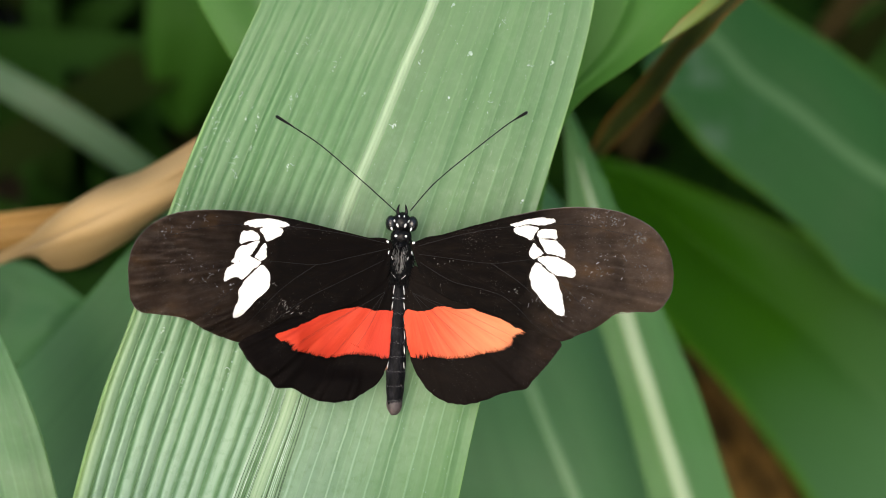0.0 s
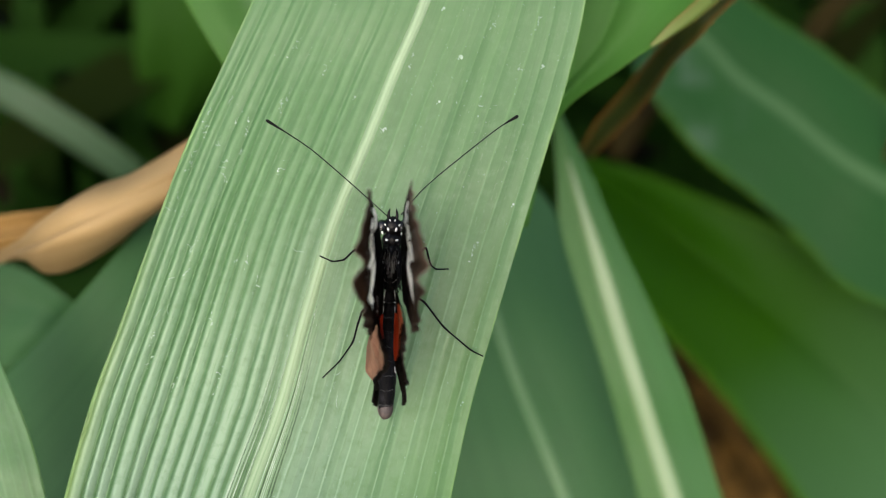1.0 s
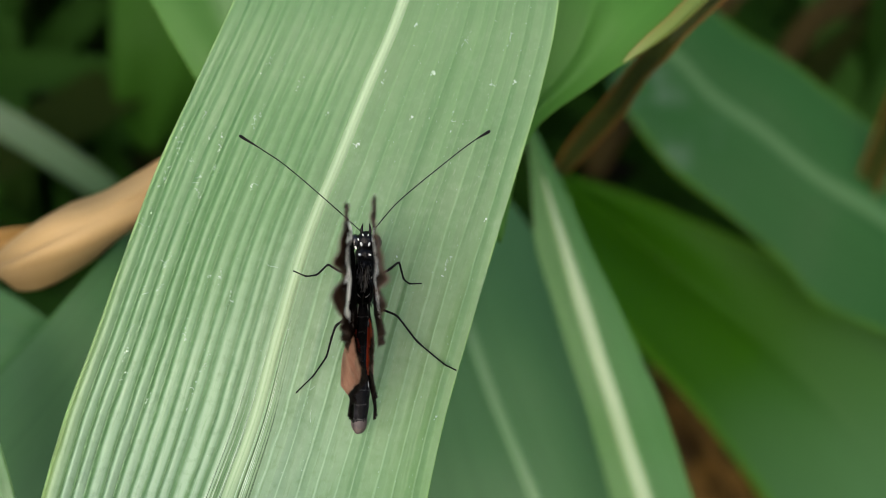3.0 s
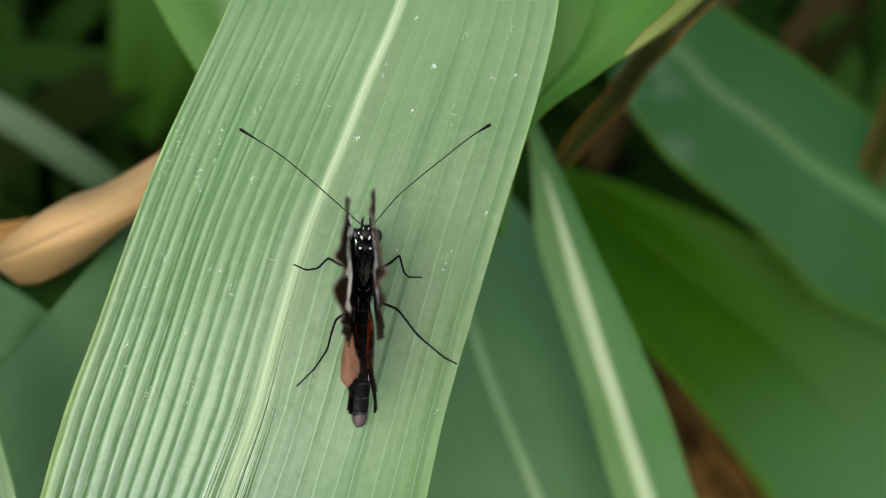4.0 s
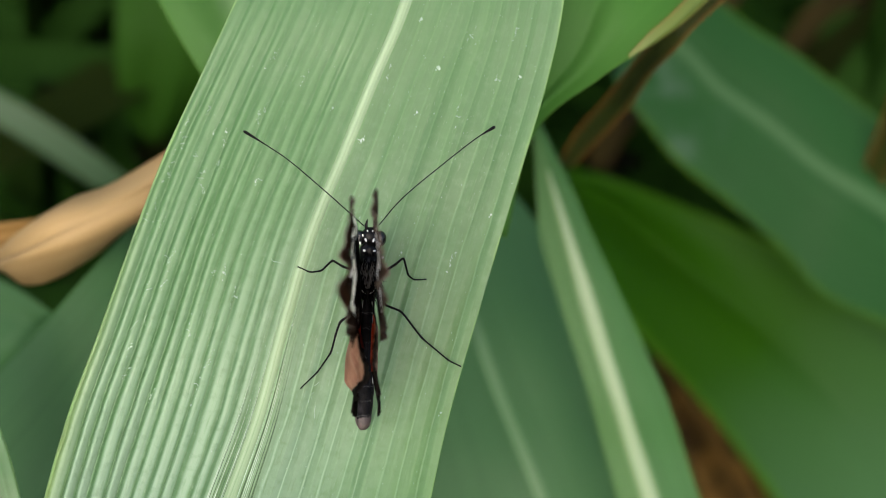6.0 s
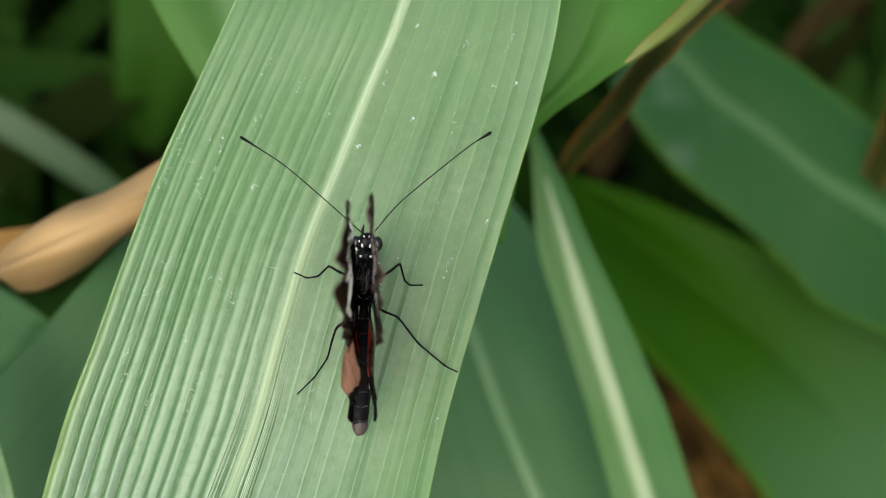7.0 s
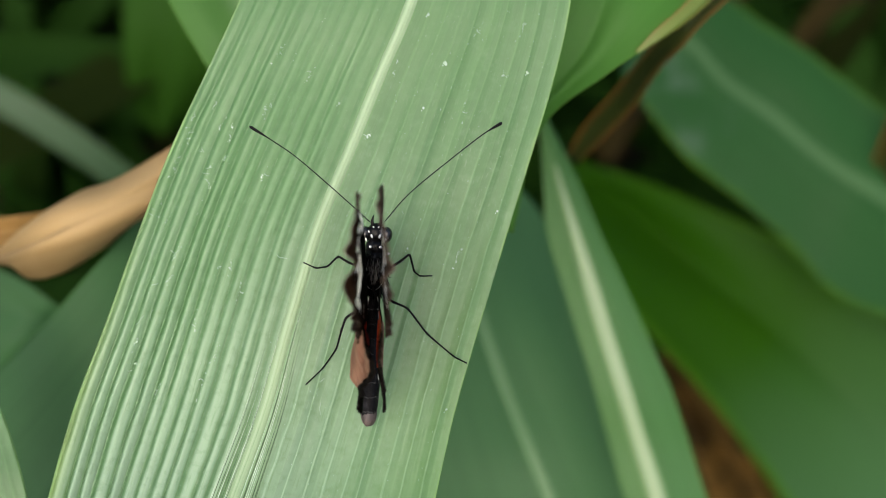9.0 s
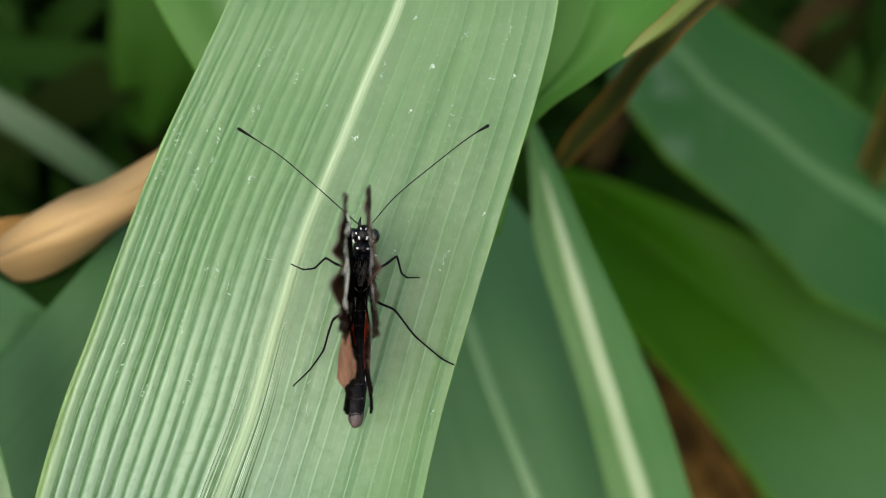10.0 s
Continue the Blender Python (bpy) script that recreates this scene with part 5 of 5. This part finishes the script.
def body():
    # thorax
    bm = bmesh.new()
    blob(bm, V(0, 0.6, 4.0), V(1.75, 3.6, 1.9), rough=0.06, u=32, v=20)
    blob(bm, V(0, 4.0, 4.2), V(1.45, 1.2, 1.3), rough=0.06)
    thorax = part("thorax", bm, M_THORAX, butterfly, "black furry thorax")
    bm = bmesh.new()
    rnd = random.Random(8)
    for k in range(420):
        x, y = rnd.choice((-1, 1)) * (0.12 + abs(rnd.gauss(0, 0.38))), rnd.uniform(-0.6, 3.1)
        w = 1.0 - ((y - 1.9) / 2.7) ** 2
        x *= max(0.25, w)
        z = 4.0 + 1.9 * math.sqrt(max(0.05, 1 - (x / 1.75) ** 2 - ((y - 0.6) / 3.6) ** 2))
        tube(bm, [V(x, y, z - 0.1), V(x * 1.12, y - 0.35, z + 0.12), V(x * 1.16, y - 0.5, z + 0.08)], [0.00004, 0.00003, 0.00001], 4)
    part("fur_tuft", bm, M_TUFT, thorax, "grey fur tuft")
    bm = bmesh.new()
    for k in range(420):
        a, y = rnd.uniform(0, math.pi), rnd.uniform(-2.6, 4.6)
        c = math.sqrt(max(0.05, 1 - ((y - 0.6) / 4.6) ** 2))
        x, z = 1.8 * c * math.cos(a), 4.0 + 1.9 * c * math.sin(a)
        s = 1.16 + rnd.uniform(0, 0.2)
        tube(bm, [V(x * 0.97, y, 4 + (z - 4) * 0.97), V(x * 1.06, y - 0.3, 4 + (z - 4) * 1.06), V(x * s, y - rnd.uniform(0.3, 0.9), 4 + (z - 4) * (s - 0.06))], [0.00005, 0.00004, 0.00001], 4)
    tagged(part("fur", bm, M_THORAX, thorax, "black bristly fur"), kind="stuff")
    marks = ((0.68, 4.04, 5.42, 0.24, 0.2, 0), (1.75, 3.2, 5.35, 0.26, 0.22, 20), (1.55, 1.8, 5.25, 0.10, 0.36, 10), (1.05, 1.06, 5.6, 0.09, 0.28, -20), (0.8, -1.25, 5.5, 0.045, 0.5, -38), (0.42, -1.6, 5.6, 0.04, 0.3, -55), (0.72, -4.3, 4.75, 0.17, 0.10, 0), (0.62, -2.9, 4.95, 0.06, 0.4, 5))
    for x, y, z, sx, sy, lean in [(side * x, y, z, sx, sy, side * lean) for side in (-1, 1) for x, y, z, sx, sy, lean in marks]:
        bm = bmesh.new()
        blob(bm, V(x, y, z), V(sx * 0.85, sy * 0.85, 0.1), (0, 0, lean), 0.3, 10, 6)
        part("white_dot", bm, M_HAIR, thorax, "white scale dot")
    # head
    bm = bmesh.new()
    blob(bm, V(0, 5.9, 4.3), V(1.25, 1.35, 1.15), rough=0.08, u=24, v=14)
    head = part("head", bm, M_THORAX, butterfly, "black head")
    for s in (-1, 1):
        bm = bmesh.new()
        blob(bm, V(1.42 * s, 5.75, 4.2), V(0.78, 1.05, 1.0), u=28, v=18)
        part("eye", bm, M_EYE, head, "glossy dark compound eye")
        bm = bmesh.new()
        tube(bm, spline([V(0.4 * s, 6.6, 4.3), V(0.58 * s, 7.4, 4.5), V(0.42 * s, 8.3, 4.6)], 6), [MM * (0.25 * (1 - (k / 12.5) ** 2) + 0.03) for k in range(13)], 8)
        part("palp", bm, M_THORAX, head, "short bristly palp")
        for x, y, a in ((0.53, 5.46, 0.22), (0.95, 6.05, 0.15), (1.3, 5.0, 0.2), (0.35, 6.7, 0.13)):
            bm = bmesh.new()
            blob(bm, V(x * s, y, 5.45 - 0.25 * x * x - 0.3 * max(0.0, y - 6.2)), V(a * 0.7, a * 1.3, 0.1), (0, 0, -20 * s), 0.2, 10, 6)
            part("white_dot", bm, M_HAIR, head, "white scale dot")
    # abdomen in segments, narrow waist, paler tip
    bm = bmesh.new()
    line, radii = [], []
    for k in range(90):
        t = k / 89
        y = -2.4 - 17.2 * t
        seg = (t * 9) % 1.0
        r = 0.72 + 0.62 * math.sin(math.pi * min(1, 0.12 + 0.78 * t) ** 1.4) ** 1.2
        r *= 0.94 + 0.06 * math.sin(math.pi * seg) ** 0.5
        if t > 0.95:
            r *= 1 - 0.35 * (t - 0.95) / 0.05
        line.append(V(0.0, y, 4.1 - 0.5 * t))
        radii.append(r * MM)
    tube(bm, line, radii, 20)
    abdomen = part("abdomen", bm, M_ABDOMEN, butterfly, "slender segmented slate-black abdomen")
    bm = bmesh.new()
    blob(bm, V(0, -18.5, 3.66), V(1.1, 1.7, 1.04), rough=0.08)
    part("tail_tip", bm, M_TAILTIP, abdomen, "brownish abdomen tip")
    rnd = random.Random(3)
    for k in range(1, 9):
        y = -2.4 - 17.7 * k / 9
        r = radii[min(89, int(89 * k / 9))] * 1000
        bm = bmesh.new()
        z0 = 4.1 - 0.5 * k / 9
        for j in range(26):
            q = radians(22 + 136 * j / 25)
            if rnd.random() < 0.72:
                w = rnd.uniform(0.03, 0.075)
                blob(bm, V(1.015 * r * math.cos(q), y + 0.09 * rnd.gauss(0, 1), z0 + 1.015 * r * math.sin(q)), V(w * 1.4, w, 0.03), (0, 0, 0), 0, 6, 4)
        part("segment_ring", bm, M_RING, abdomen, "thin grey ring")
        if k < 7:
            for s in (-1, 1):
                bm = bmesh.new()
                blob(bm, V(s * r * 0.82, y + 1.0, z0 + 0.62 * r), V(0.10, 0.62, 0.09), (0, 0, 8 * s), 0.5, 10, 8)
                part("white_streak", bm, M_DASH, abdomen, "short white streak")


body()


def antenna(points):
    bm = bmesh.new()
    line = spline([V(*p) for p in points], 14)
    n = len(line) - 1
    radii = [MM * (0.07 + 0.015 * (k % 2) + (0.17 * max(0.0, (k / n - 0.80) / 0.2) ** 0.8 if k / n > 0.8 else 0)) for k in range(n)] + [0.00008]
    tube(bm, line, radii, 8)
    part("antenna", bm, M_LEG, butterfly, "thin black antenna with a slim club")


antenna([(-0.8, 7.3, 4.8), (-5.6, 11.3, 5.2), (-10.9, 15.5, 5.2), (-14.2, 17.6, 5), (-17.5, 19.5, 4.8)])
antenna([(1.1, 7.5, 4.8), (4.4, 11.5, 5.2), (10.1, 16.6, 5.2), (13.8, 19.7, 5), (16.3, 21.4, 4.8)])


def leg(points, thick):
    bm = bmesh.new()
    joints = [V(*p) for p in points]
    line = [a.lerp(b, k / 6) for a, b in zip(joints, joints[1:]) for k in range(6)] + [joints[-1]]
    line = [line[0]] + [0.25 * a + 0.5 * b + 0.25 * c for a, b, c in zip(line, line[1:], line[2:])] + [line[-1]]
    n = len(line) - 1
    tube(bm, line, [MM * (thick * 1.0 * (1 - 0.55 * k / n) + 0.03 * (k % 6 == 0)) for k in range(n + 1)], 8)
    part("leg", bm, M_LEG, butterfly, "thin jointed black leg")


leg([(-1.5, 1.1, 3.2), (-3.6, 1.8, 3.4), (-5, 2.6, 3.6), (-6.5, 1.1, 2), (-8.1, 0.8, 1), (-9.9, 1.5, 0.3)], 0.2)
leg([(2, 1.3, 3.2), (3.5, 2.3, 3.4), (4.6, 3.3, 3.6), (5.3, 0.9, 1.6), (6.1, 0.3, 0.7), (7.8, 0.4, 0.3)], 0.2)
leg([(-0.9, -3.8, 3), (-3.7, -5.7, 3), (-4.2, -7.4, 3), (-4.8, -10, 2.2), (-6.6, -12.8, 1.1), (-8.9, -15.2, 0.3)], 0.2)
leg([(1.6, -2.6, 3), (2.6, -3.3, 3.2), (4.6, -4, 3.4), (7.4, -7.5, 2.2), (11.3, -10.6, 1), (13, -11.4, 0.3)], 0.2)


# ---- what moves ----
FORE, HIND = (1.3, 3.0, 5.2), (0.9, -1.5, 4.6)


def wing_pose(side, hinge, raised, sweep, yaw=0.0):
    x, y, z = (a * MM for a in hinge)
    return pose(side * x, y, z, 0, 0, yaw) @ pose(0, 0, 0, 0, -side * raised, 0) @ pose(0, 0, 0, 0, 0, side * sweep)


# seconds; degrees raised of the left and right forewing, the left and right hindwing; degrees swept forward of forewings and hindwings
BEAT = [
    (0.0, 14, 14, 14, 14, 0, 0), (0.1, 23, 23, 22, 22, 0, 0), (0.2, 32.5, 32.5, 30, 30, 0, 0), (0.3, 41, 41, 37, 37, 0, 0), (0.4, 50, 49, 44, 44, 1, 1),
    (0.5, 64.5, 62, 56.5, 56.5, 0.5, 3), (0.6, 73.5, 71, 67, 67, 1, 5), (0.7, 82.5, 79, 80, 80, 2, 6), (0.8, 86.8, 82.6, 83.5, 84.2, 3, 7), (0.9, 89.0, 85.5, 86, 87.0, 4, 8),
    (1.0, 90.0, 86.8, 88, 87.8, 5, 8), (1.2, 90.6, 87.3, 88.9, 88.6, 5, 8), (2.0, 91.0, 88.2, 89.4, 89.0, 5, 8), (2.7, 91.2, 88.8, 89.8, 89.3, 5, 8),
    (4.0, 91.5, 89.3, 89.1, 89.6, 5, 8), (7.0, 91.6, 89.8, 89.2, 89.8, 6, 8), (10.0, 91.6, 89.8, 89.2, 89.8, 6, 8),
]


def motions():
    walk(fore_left, [(t, wing_pose(-1, FORE, a, f + 3.0 * (a - 14) / 78, 5.0 * ((a - 14) / 79) ** 4)) for t, a, b, c, d, f, h in BEAT])
    walk(fore_right, [(t, wing_pose(1, FORE, b, f, 3.5 * ((b - 14) / 75) ** 4)) for t, a, b, c, d, f, h in BEAT])
    walk(hind_left, [(t, wing_pose(-1, HIND, c, h)) for t, a, b, c, d, f, h in BEAT])
    walk(hind_right, [(t, wing_pose(1, HIND, d, h)) for t, a, b, c, d, f, h in BEAT])


motions()
